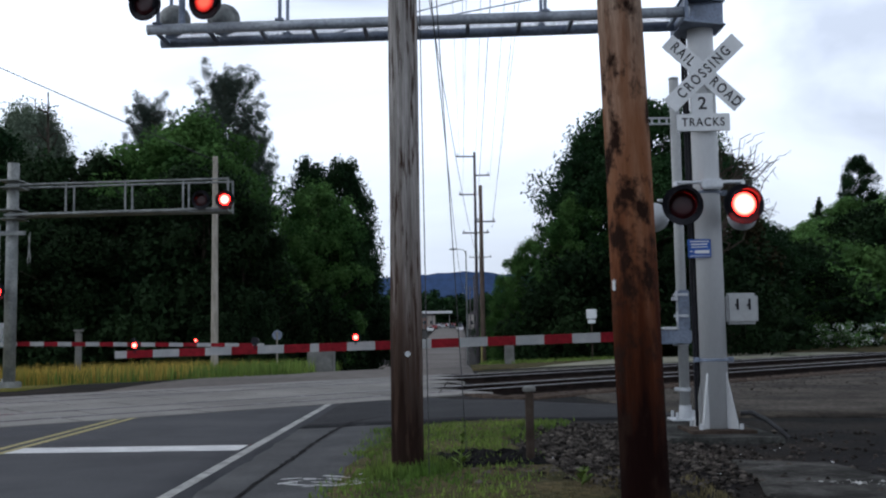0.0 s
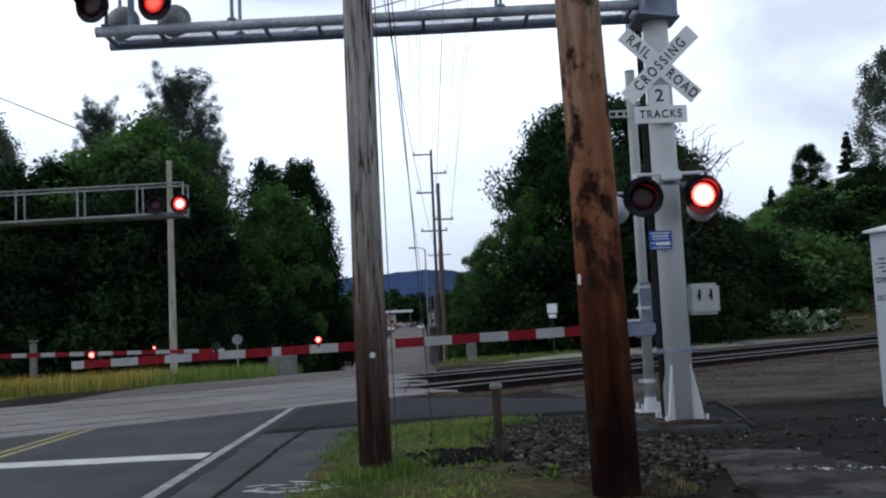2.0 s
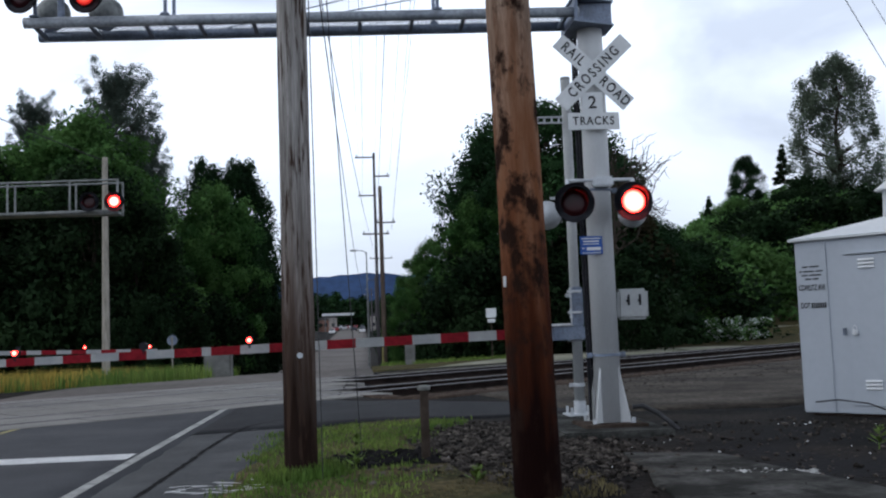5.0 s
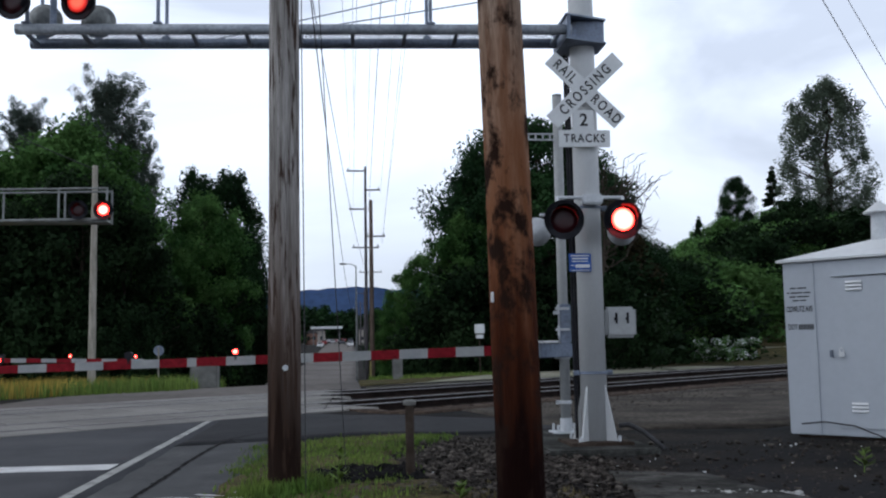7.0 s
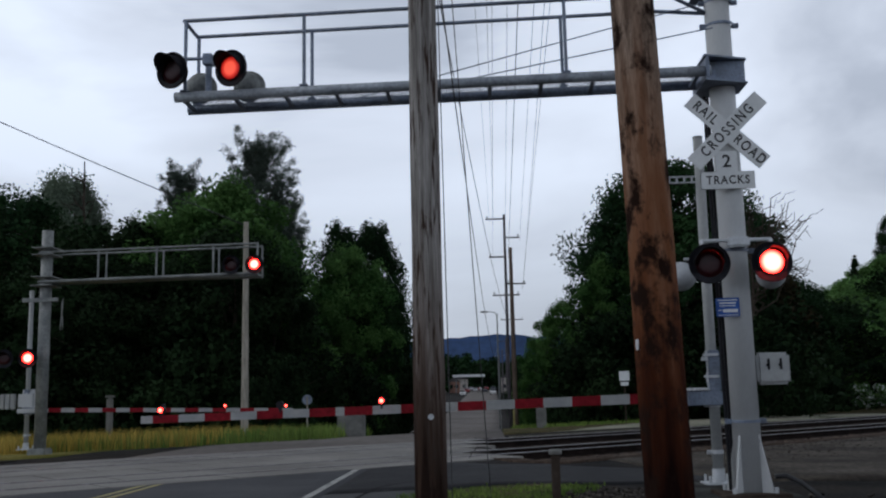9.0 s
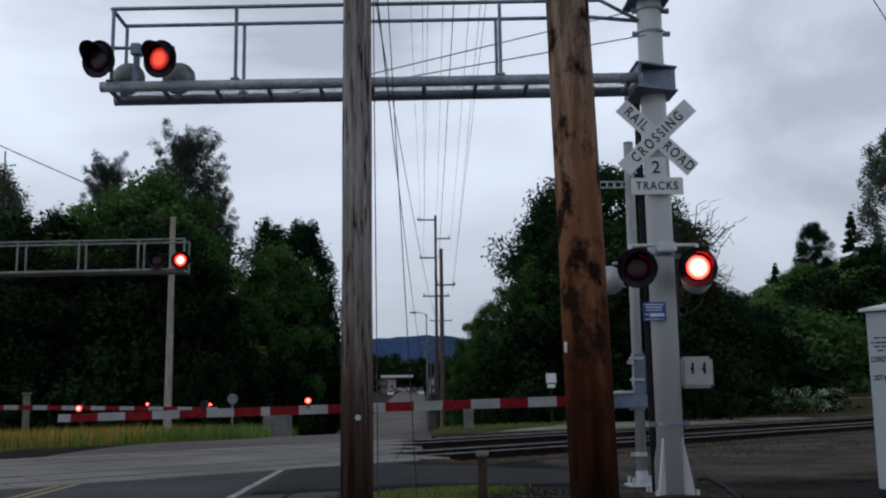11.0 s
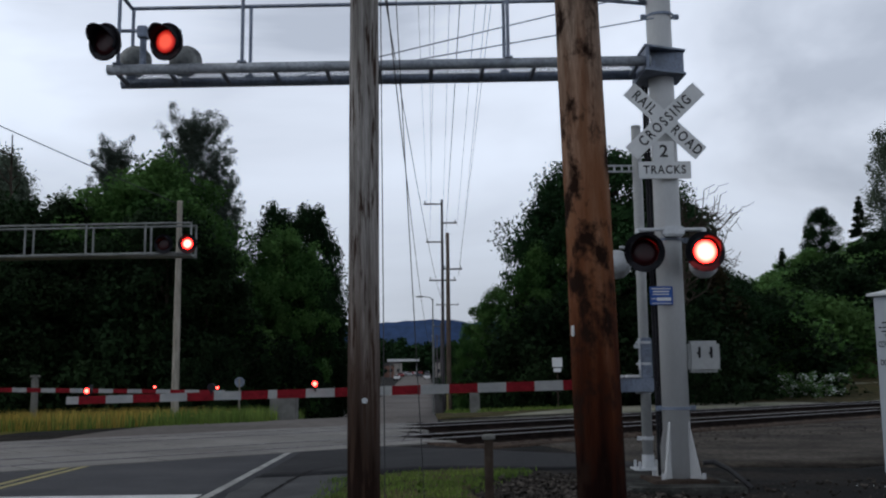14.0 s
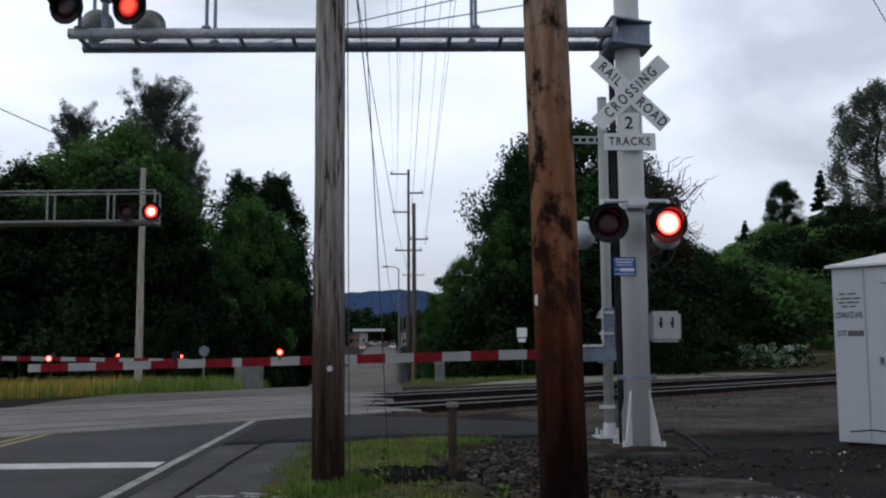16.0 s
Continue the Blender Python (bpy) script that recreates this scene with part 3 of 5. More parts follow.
grey_pole = round_pole("utility_pole", -0.515, 10.2, -0.3, 10.8, 0.154, 0.122, GREY_WOOD, "weathered grey wooden utility pole in the grass", (0.0005, 0))
brown_pole = round_pole("utility_pole", 1.345, 8.2, -0.3, 11.2, 0.180, 0.146, BROWN_WOOD, "leaning brown treated wooden utility pole", (-0.022, 0))
bm = bmesh.new()
tube(bm, (0.02, -0.150, 1.155), (0.02, -0.168, 1.155), 0.027)
part("round_tag", bm, GALV, grey_pole, "small round pale tag")
bm = bmesh.new()
box(bm, (-0.215, -0.08, 1.64), (-0.195, -0.03, 1.72), 0.004)
part("tag", bm, SIGN_W, brown_pole, "small white tag")


# ---- flashing lamps ----
PERIOD = 0.993
LIT = []


def flashes(phase):
    """Times at which a lamp is lit: 'a' takes the longer share of the beat, 'b' the shorter."""
    spans = []
    for k in range(-1, 18):
        t = k * PERIOD
        spans.append((t + 0.365, t + 0.965) if phase == "a" else (t - 0.025, t + 0.365))
    return spans


def flasher(parent, m, phase, glow_mat, lamp_r=0.15, plate_r=0.235, back_mat=None, live=True):
    """A round signal lamp facing local -y: dished background, housing, hood, lens, and the glowing lamp disc that comes forward to the lens."""
    back_mat = back_mat or BLACK
    turn = pose(0, 0, 0, 90)
    bm = bmesh.new()
    lathe(bm, ((0, -0.16), (lamp_r * 0.75, -0.155), (lamp_r * 1.08, -0.09), (lamp_r * 1.1, -0.02), (plate_r * 0.97, -0.012), (plate_r, 0.02), (plate_r * 0.985, 0.022), (plate_r * 0.95, 0.004), (lamp_r * 1.05, 0.0)), 36, turn)
    body = smooth(part("flasher_light", bm, back_mat, parent))
    body.matrix_basis = m
    bm = bmesh.new()
    lathe(bm, ((lamp_r * 1.05, -0.02), (lamp_r * 1.02, 0.004), (lamp_r * 0.6, 0.016), (0, 0.02)), 36, turn)
    smooth(part("lens", bm, LENS, body, "dark red glass lens"))
    # hood: a sleeve cut away below
    bm = bmesh.new()
    seg = 30
    for r_off in (0.0, 0.006):
        for k in range(seg + 1):
            a = radians(-35 + 250 * k / seg)
            depth = 0.06 + 0.17 * max(0.0, math.sin(a)) ** 0.8
            r = lamp_r * 1.12 + r_off
            bm.verts.new((r * math.cos(a), -0.002, r * math.sin(a)))
            bm.verts.new((r * 0.98 * math.cos(a), -depth, r * 0.98 * math.sin(a)))
    bm.verts.ensure_lookup_table()
    w = 2 * (seg + 1)
    for k in range(seg):
        i = 2 * k
        bm.faces.new([bm.verts[q] for q in (i, i + 1, i + 3, i + 2)])
        bm.faces.new([bm.verts[w + q] for q in (i, i + 2, i + 3, i + 1)])
        bm.faces.new([bm.verts[q] for q in (i + 1, w + i + 1, w + i + 3, i + 3)])
    smooth(part("hood", bm, back_mat, body))
    if live:
        bm = bmesh.new()
        lathe(bm, ((lamp_r * 0.9, 0.0), (lamp_r * 0.86, 0.006), (lamp_r * 0.5, 0.009), (0, 0.010)), 36, turn)
        lamp = smooth(part("lamp_disc", bm, glow_mat, body, "glowing red lamp disc"))
        LIT.append((lamp, phase, -0.022, 0.06))
    return body


def arm_lamp(parent, m, phase):
    """A small lamp on a gate arm."""
    bm = bmesh.new()
    tube(bm, (0, 0.06, 0), (0, -0.03, 0), 0.050, 0.054, 18)
    box(bm, (-0.02, -0.02, -0.11), (0.02, 0.03, -0.04), 0.004)
    body = smooth(part("arm_light", bm, BLACK, parent), False)
    body.matrix_basis = m
    bm = bmesh.new()
    lathe(bm, ((0.036, 0.0), (0.031, 0.010), (0, 0.014)), 18, pose(0, 0, 0, 90))
    lamp = smooth(part("lamp_disc", bm, GLOW_ARM, body, "glowing red lamp disc"))
    if phase == "steady":
        lamp.location = (0, -0.032, 0)
    else:
        LIT.append((lamp, phase, -0.034, 0.0))


# ---- the near cantilever signal ----
def crossbuck(parent, m, mat=None, words=True):
    """Two crossed blades with the words, facing local -y."""
    for name, ang, y in (("blade_rail_road", -43.5, 0.0), ("blade_crossing", 43.5, -0.016)):
        bm = bmesh.new()
        box(bm, (-0.575, -0.006, -0.102), (0.575, 0.006, 0.102), 0.004)
        bm.transform(m @ pose(0, y, 0) @ pose(0, 0, 0, 0, -ang, 0))
        blade = part(name, bm, mat or SIGN_W, parent, "white blade with black capitals" if words else "bare grey back of a crossed blade")
        if words:
            if name == "blade_crossing":
                lettering("letters", "CROSSING", 0.172, m @ pose(0, y - 0.008, 0) @ pose(0, 0, 0, 0, -ang, 0), blade, spacing=1.42, squeeze=0.76)
            else:
                for word, u in (("RAIL", -0.330), ("ROAD", 0.345)):
                    lettering("letters", word, 0.172, m @ pose(0, y - 0.008, 0) @ pose(0, 0, 0, 0, -ang, 0) @ pose(u, 0, 0), blade, spacing=1.28, squeeze=0.78)


MX, MY = 2.99, 12.5
signal = thing("cantilever_signal", Matrix(), "grey steel railroad signal mast with a cantilever arm over the road", "crossing signal", "crossing signals")
bm = bmesh.new()
tube(bm, (MX, MY, 0.16), (MX - 0.02, MY, 7.2), 0.158, 0.150, 32)
smooth(part("mast", bm, MAST_PAINT, signal))
bm = bmesh.new()
box(bm, (MX - 0.37, MY - 0.37, 0.145), (MX + 0.37, MY + 0.37, 0.188), 0.006)
part("base_plate", bm, TIE, signal)
for k in range(4):
    a = radians(45 + 90 * k)
    bm = bmesh.new()
    v = [bm.verts.new(p) for p in ((0.14, -0.012, 0.185), (0.30, -0.012, 0.185), (0.15, -0.012, 0.86), (0.14, 0.012, 0.185), (0.30, 0.012, 0.185), (0.15, 0.012, 0.86))]
    for f in ((0, 1, 2), (5, 4, 3), (0, 3, 4, 1), (1, 4, 5, 2), (2, 5, 3, 0)):
        bm.faces.new([v[i] for i in f])
    bm.transform(pose(MX, MY, 0, 0, 0, 45 + 90 * k))
    part("gusset", bm, MAST_PAINT, signal)
    bm = bmesh.new()
    tube(bm, (MX + 0.33 * math.cos(a), MY + 0.33 * math.sin(a), 0.185), (MX + 0.33 * math.cos(a), MY + 0.33 * math.sin(a), 0.25), 0.022, None, 6)
    part("bolt", bm, GALV, signal)
for z in (0.98, 2.96, 5.75, 6.05):
    bm = bmesh.new()
    lathe(bm, ((0.158, -0.018), (0.168, -0.016), (0.168, 0.016), (0.158, 0.018)), 32, pose(MX, MY, z))
    for sx in (-1, 1):
        box(bm, (MX + sx * 0.20 - 0.035, MY - 0.02, z - 0.03), (MX + sx * 0.20 + 0.035, MY + 0.02, z + 0.03), 0.004)
        tube(bm, (MX + sx * 0.215, MY - 0.05, z), (MX + sx * 0.215, MY + 0.05, z), 0.010, None, 6)
    part("clamp_band", bm, DARK_GALV, signal)

# arm: two chords with cross bars and a mesh walkway between them
AN, AF = 12.2, 12.74


def arm_z(x):
    return 5.0 + (x + 3.66) * 0.09 / 6.4


for y, x0, name in ((AN, -3.66, "near_chord"), (AF, -3.66, "far_chord")):
    bm = bmesh.new()
    tube(bm, (x0, y, arm_z(x0)), (2.78, y, arm_z(2.78)), 0.062, None, 16)
    smooth(part("chord", bm, TRUSS_TOP if y == AN else DARK_GALV, signal))
for i in range(11):
    x = -3.56 + i * 0.62
    bm = bmesh.new()
    box(bm, (x - 0.022, AN, arm_z(x) - 0.05), (x + 0.022, AF, arm_z(x) - 0.005), 0.004)
    part("cross_bar", bm, DARK_GALV, signal)
bm = bmesh.new()
for side in (-1, 1):
    for i in range(112):
        x = -3.9 + i * 0.062
        u0, u1 = max(-3.6, x), min(2.62, x + 0.40)
        if u1 - u0 < 0.05:
            continue
        v0, v1 = (u0 - x) / 0.40, (u1 - x) / 0.40
        w0, w1 = AN + 0.06 + 0.42 * (v0 if side > 0 else 1 - v0), AN + 0.06 + 0.42 * (v1 if side > 0 else 1 - v1)
        tube(bm, (u0, w0, arm_z(u0) + 0.012), (u1, w1, arm_z(u1) + 0.012), 0.0035, None, 4, False)
part("walkway_grating", bm, DARK_GALV, signal, "galvanised open mesh grating")
bm = bmesh.new()
for z in (4.95, 5.24):
    v = []
    for dz in (0, 0.022):
        v.append([bm.verts.new((MX + a, MY + b, z + dz)) for a, b in ((-0.30, -0.42), (0.24, -0.22), (0.24, 0.22), (-0.30, 0.42))])
    bm.faces.new(v[0][::-1])
    bm.faces.new(v[1])
    for k in range(4):
        bm.faces.new((v[0][k], v[0][(k + 1) % 4], v[1][(k + 1) % 4], v[1][k]))
box(bm, (MX - 0.28, MY - 0.40, 4.97), (MX - 0.24, MY + 0.40, 5.24), 0.004)
box(bm, (MX - 0.24, MY - 0.20, 4.97), (MX + 0.22, MY - 0.165, 5.24), 0.004)
part("arm_bracket", bm, DARK_GALV, signal)
bm = bmesh.new()
for z in (6.18, 6.42):
    box(bm, (MX - 0.28, MY - 0.34, z), (MX + 0.24, MY + 0.34, z + 0.022), 0.004)
part("arm_bracket", bm, DARK_GALV, signal)
# hand rails
for y in (AN, AF):
    bm = bmesh.new()
    tube_path(bm, [(-3.56, y, 5.97), (2.3, y, 6.07), (2.86, MY, 5.92)], 0.024, None, 10)
    smooth(part("hand_rail", bm, DARK_GALV, signal))
bm = bmesh.new()
tube(bm, (-3.56, AN, 5.97), (-3.56, AF, 5.97), 0.024, None, 10)
part("end_rail", bm, DARK_GALV, signal)
for x in (-3.54, -2.08, 1.08):
    for y in (AN, AF):
        bm = bmesh.new()
        tube(bm, (x, y, arm_z(x)), (x, y, 5.98 + (x + 3.5) * 0.016), 0.022, None, 10)
        box(bm, (x - 0.05, y - 0.05, arm_z(x) + 0.05), (x + 0.05, y + 0.05, arm_z(x) + 0.08), 0.004)
        part("rail_post", bm, DARK_GALV, signal)
for y in (AN, AF):
    bm = bmesh.new()
    tube(bm, (-0.3 if y < MY else -1.6, y, 5.06), (2.88, MY + (y - MY) * 0.5, 5.68 if y < MY else 6.12), 0.008, None, 6)
    part("stay_rod", bm, DARK_GALV, signal)

# lamps on the arm: two facing the viewer, two facing away, on a short post
bm = bmesh.new()
tube(bm, (-3.28, 12.3, 5.0), (-3.28, 12.3, 5.52), 0.04, None, 12)
tube(bm, (-3.70, 12.25, 5.50), (-2.82, 12.25, 5.50), 0.022, None, 10)
box(bm, (-3.34, 12.22, 5.42), (-3.22, 12.36, 5.56), 0.01)
part("lamp_post", bm, DARK_GALV, signal)
for x, ph, ya in ((-3.66, "a", -22), (-2.94, "b", -22)):
    flasher(signal, pose(x, 12.08, 5.30, 4, 0, ya), ph, GLOW_SIDE, 0.15, 0.225)
for x in (-3.50, -2.88):
    flasher(signal, pose(x, 12.72, 5.28, 0, 0, 180), "b", GLOW_SIDE, 0.14, 0.205, FAR_STEEL, False)

# crossbuck and plates
crossbuck(signal, pose(2.945, 12.28, 4.37))
bm = bmesh.new()
box(bm, (2.79, 12.292, 3.86), (3.05, 12.302, 4.13), 0.006)
plate = part("number_plate", bm, SIGN_W, signal, "white plate with a black numeral 2")
lettering("letters", "2", 0.21, pose(2.92, 12.290, 4.0), plate)
bm = bmesh.new()
box(bm, (2.605, 12.280, 3.67), (3.235, 12.290, 3.88), 0.008)
plate = part("word_plate", bm, SIGN_W, signal, "white plate with the word TRACKS")
lettering("letters", "TRACKS", 0.14, pose(2.92, 12.278, 3.775), plate, spacing=1.2, squeeze=0.86)
bm = bmesh.new()
box(bm, (2.69, 12.312, 2.175), (2.965, 12.325, 2.395), 0.012)
plate = part("notice_plate", bm, BLUE, signal, "small blue notice plate with white lines")
bm = bmesh.new()
for a, b, c, d in ((2.715, 2.36, 2.94, 2.372), (2.73, 2.325, 2.92, 2.34), (2.73, 2.295, 2.92, 2.305), (2.715, 2.245, 2.75, 2.255), (2.77, 2.225, 2.94, 2.262), (2.715, 2.19, 2.94, 2.198)):
    box(bm, (a, 12.308, b), (c, 12.313, d))
part("line_bars", bm, SIGN_W, plate)
# lamp pair at eye level, on a cross arm
bm = bmesh.new()
tube(bm, (2.56, 12.28, 3.06), (3.36, 12.28, 3.06), 0.022, None, 10)
tube(bm, (2.56, 12.28, 3.06), (2.56, 12.16, 2.96), 0.022, None, 10)
tube(bm, (3.36, 12.28, 3.06), (3.32, 12.16, 2.96), 0.022, None, 10)
box(bm, (2.86, 12.24, 2.98), (3.12, 12.36, 3.10), 0.02)
part("lamp_arm", bm, GALV, signal)
flasher(signal, pose(2.60, 12.10, 2.77, 0, 0, -6), "a", GLOW_MAIN)
flasher(signal, pose(3.30, 12.10, 2.77, 0, 0, 2), "b", GLOW_MAIN)
bm = bmesh.new()
tube(bm, (2.95, 12.65, 2.86), (2.42, 12.62, 2.90), 0.018, None, 8)
part("lamp_arm", bm, GALV, signal)
for x in (2.42, 3.50):
    flasher(signal, pose(x, 12.84, 2.72, 0, 0, 174), "a", GLOW_MAIN, 0.14, 0.18, GALV, False)
# switch box on the mast
bm = bmesh.new()
box(bm, (3.15, 12.44, 1.39), (3.53, 12.60, 1.76), 0.035)
part("junction_box", bm, BOX_PAINT, signal)
for x in (3.28, 3.42):
    bm = bmesh.new()
    box(bm, (x - 0.012, 12.425, 1.56), (x + 0.012, 12.442, 1.69), 0.004)
    box(bm, (x - 0.03, 12.425, 1.60), (x + 0.006, 12.438, 1.63), 0.004)
    part("latch", bm, BLACK, signal)
bm = bmesh.new()
for i, p in enumerate(((2.80, 12.62), (2.85, 12.66))):
    tube(bm, (p[0], p[1], 0.2), (p[0] - 0.02, p[1], 4.9), 0.02, None, 8)
part("conduit", bm, BLACK, signal)

foundation = thing("signal_foundation", Matrix(), "low weathered concrete foundation slab under the signal mast", "foundation", kind="structure")
bm = bmesh.new()
box(bm, (2.28, 11.75, -0.3), (3.55, 14.5, 0.15), 0.02)
part("slab", bm, SLAB, foundation)
bm = bmesh.new()
pts = [(3.28, 12.5, 0.35), (3.40, 12.48, 0.36), (3.55, 12.42, 0.28), (3.66, 12.34, 0.18), (3.76, 12.25, 0.08)]
tube_path(bm, pts, 0.03, None, 8)
hose = tagged(link("cable_hose", bm, CABLE), "black cable conduit curving from the mast base into the ground", "conduit")


# ---- gates ----
def gate(name, m, length, label, splice, lamps, band=0.38):
    """A lowered gate: post, machine, arm with red and white bands reaching along local -x, lamps on the arm."""
    t = thing(name, m, label, "crossing gate", "crossing gates")
    bm = bmesh.new()
    tube(bm, (0, 0, 0.16), (0, 0, 4.72), 0.068, 0.064, 18)
    tube(bm, (0, 0, 4.72), (0, 0, 4.75), 0.066, None, 18)
    smooth(part("post", bm, BOX_PAINT, t))
    bm = bmesh.new()
    box(bm, (-0.2, -0.2, 0.14), (0.2, 0.2, 0.17), 0.005)
    tube(bm, (0, 0, 0.17), (0, 0, 0.34), 0.085, 0.08, 16)
    for a in (45, 135, 225, 315):
        tube(bm, (0.2 * math.cos(radians(a)), 0.2 * math.sin(radians(a)), 0.17), (0.2 * math.cos(radians(a)), 0.2 * math.sin(radians(a)), 0.26), 0.02, None, 6)
    part("base", bm, GALV, t)
    bm = bmesh.new()
    box(bm, (-0.34, -0.13, 1.15), (0.09, 0.10, 1.335), 0.012)
    box(bm, (-0.06, -0.11, 1.335), (0.085, 0.08, 1.86), 0.015)
    part("gate_machine", bm, DARK_GALV, t, "grey steel arm mount")
    for u in (-0.47, -0.27):
        bm = bmesh.new()
        box(bm, (u, -0.16, 1.34), (u + 0.17, 0.05, 1.375), 0.01)
        part("cap_plate", bm, ROOF, t)
    for zz in (1.50, 1.78):
        bm = bmesh.new()
        box(bm, (-0.13, -0.14, zz), (0.06, -0.09, zz + 0.035), 0.006)
        tube(bm, (-0.10, -0.15, zz - 0.06), (-0.10, -0.15, zz + 0.07), 0.014, None, 8)
        part("bracket_bolt", bm, GALV, t)
    for z in (0.55, 1.75, 1.15):
        bm = bmesh.new()
        lathe(bm, ((0.062, -0.025), (0.082, -0.022), (0.082, 0.022), (0.062, 0.025)), 18, pose(0, 0, z))
        box(bm, (-0.13, -0.02, z - 0.025), (-0.07, 0.02, z + 0.025), 0.004)
        part("clamp", bm, GALV, t)
    bm = bmesh.new()
    box(bm, (-0.72, 0.11, 1.185), (0.2, 0.23, 1.315), 0.012)
    part("arm_bracket", bm, MAST_PAINT, t)
    arm = new("gate_arm")
    arm.parent = t
    x, i = -0.69, 0
    while x > -length:
        nx = max(x - (band if i < splice else 0.12 if i == splice else band * 0.935), -length)
        zc0, zc1 = 1.262 + (x + 0.44) * 0.0205, 1.262 + (nx + 0.44) * 0.0205
        h0, h1 = 0.068 - 0.018 * (-x) / length, 0.068 - 0.018 * (-nx) / length
        bm = bmesh.new()
        v = [bm.verts.new(p) for p in ((x, 0.14, zc0 - h0), (nx, 0.14, zc1 - h1), (nx, 0.14, zc1 + h1), (x, 0.14, zc0 + h0), (x, 0.20, zc0 - h0), (nx, 0.20, zc1 - h1), (nx, 0.20, zc1 + h1), (x, 0.20, zc0 + h0))]
        for f in ((0, 3, 2, 1), (4, 5, 6, 7), (0, 1, 5, 4), (1, 2, 6, 5), (2, 3, 7, 6), (3, 0, 4, 7)):
            bm.faces.new([v[q] for q in f])
        bmesh.ops.recalc_face_normals(bm, faces=bm.faces)
        part("red_band" if i % 2 == 0 else "white_band", bm, ARM_RED if i % 2 == 0 else ARM_WHITE, arm)
        x = nx
        i += 1
    for u, ph, turn in lamps:
        arm_lamp(t, pose(-u, 0.16, 1.262 + (0.44 - u) * 0.0205 + 0.12, 0, 0, turn), ph)
    return t


near_gate = gate("crossing_gate", pose(2.97, 13.95, 0.0), 7.64, "lowered red and white striped gate arm on a galvanised post", 11,
                 ((7.37, "steady", 0), (5.74, "a", 0), (4.37, "b", 0)))
bm = bmesh.new()
for k in range(9):
    box(bm, (-0.92 + k * 0.1, -0.02, 4.12), (-0.90 + k * 0.1, 0.02, 4.20))
for z in (4.11, 4.19):
    box(bm, (-0.95, -0.02, z), (0.0, 0.02, z + 0.018))
part("lattice_arm", bm, GALV, near_gate, "short perforated steel arm")


# ---- the far cantilever signal, seen from behind the crossing ----
def far_signal():
    t = thing("cantilever_signal", pose(-12.75, 28.5, 0.0), "weathered steel cantilever signal beyond the tracks facing the viewer", "crossing signal", "crossing signals")
    bm = bmesh.new()
    tube(bm, (0, 0, -0.2), (0, 0, 6.4), 0.17, 0.16, 20)
    smooth(part("mast", bm, FAR_STEEL, t))
    bm = bmesh.new()
    box(bm, (-0.26, -0.26, -0.2), (0.26, 0.26, 0.14), 0.03)
    part("base", bm, FAR_STEEL, t)
    for z in (4.86, 5.72):
        for y in (-0.3, 0.3):
            bm = bmesh.new()
            tube(bm, (-0.1, y, z), (6.3, y, z + 0.08), 0.045 if z < 5 else 0.03, None, 10)
            part("chord", bm, FAR_STEEL, t)
    for x in (1.65, 3.35, 5.0, 6.28):
        for y in (-0.3, 0.3):
            bm = bmesh.new()
            tube(bm, (x, y, 4.86), (x, y, 5.78), 0.03, None, 8)
            part("rail_post", bm, FAR_STEEL, t)
    bm = bmesh.new()
    box(bm, (0.1, -0.28, 4.86), (6.3, 0.28, 4.89), 0.005)
    part("walkway_grating", bm, FAR_STEEL, t)
    for z in (4.75, 5.0, 5.65, 5.85):
        bm = bmesh.new()
        box(bm, (-0.3, -0.38, z), (0.3, 0.38, z + 0.03), 0.004)
        part("arm_bracket", bm, FAR_STEEL, t)
    for x, ph in ((5.55, "a"), (6.22, "b")):
        flasher(t, pose(x, -0.42, 5.18, 0, 0, -2), ph, GLOW_FAR, 0.17, 0.27)
    flasher(t, pose(-0.25, -0.42, 2.68, 0, 0, 10), "b", GLOW_FAR, 0.17, 0.27)
    flasher(t, pose(-0.95, -0.42, 2.68, 0, 0, 10), "a", GLOW_FAR, 0.17, 0.27)
    # the crossbuck faces the other way
    crossbuck(t, pose(0.36, 0.30, 3.95, 0, 0, 118), FAR_STEEL, False)
    bm = bmesh.new()
    box(bm, (-0.55, -0.3, 4.28), (0.5, -0.24, 4.40), 0.01)
    part("cross_arm", bm, FAR_STEEL, t)
    return t


far_signal()
far_gate = gate("crossing_gate", pose(-13.35, 28.9, -0.05, 0, 0, 180), 7.8, "lowered gate arm on a galvanised post beyond the tracks", 99,
                ((7.6, "steady", 180), (5.85, "b", 180), (4.05, "a", 180)), 0.40)
bm = bmesh.new()
box(bm, (-0.32, -0.34, 1.22), (0.30, 0.10, 1.86), 0.13)
smooth(part("machine_case", bm, MAST_PAINT, far_gate, "pale rounded gate machine case"), False)
for k in range(3):
    bm = bmesh.new()
    box(bm, (0.36 + 0.16 * k, -0.06 - 0.02 * k, 1.30), (0.50 + 0.16 * k, 0.04, 1.74), 0.02)
    part("counterweight", bm, ARM_WHITE, far_gate)


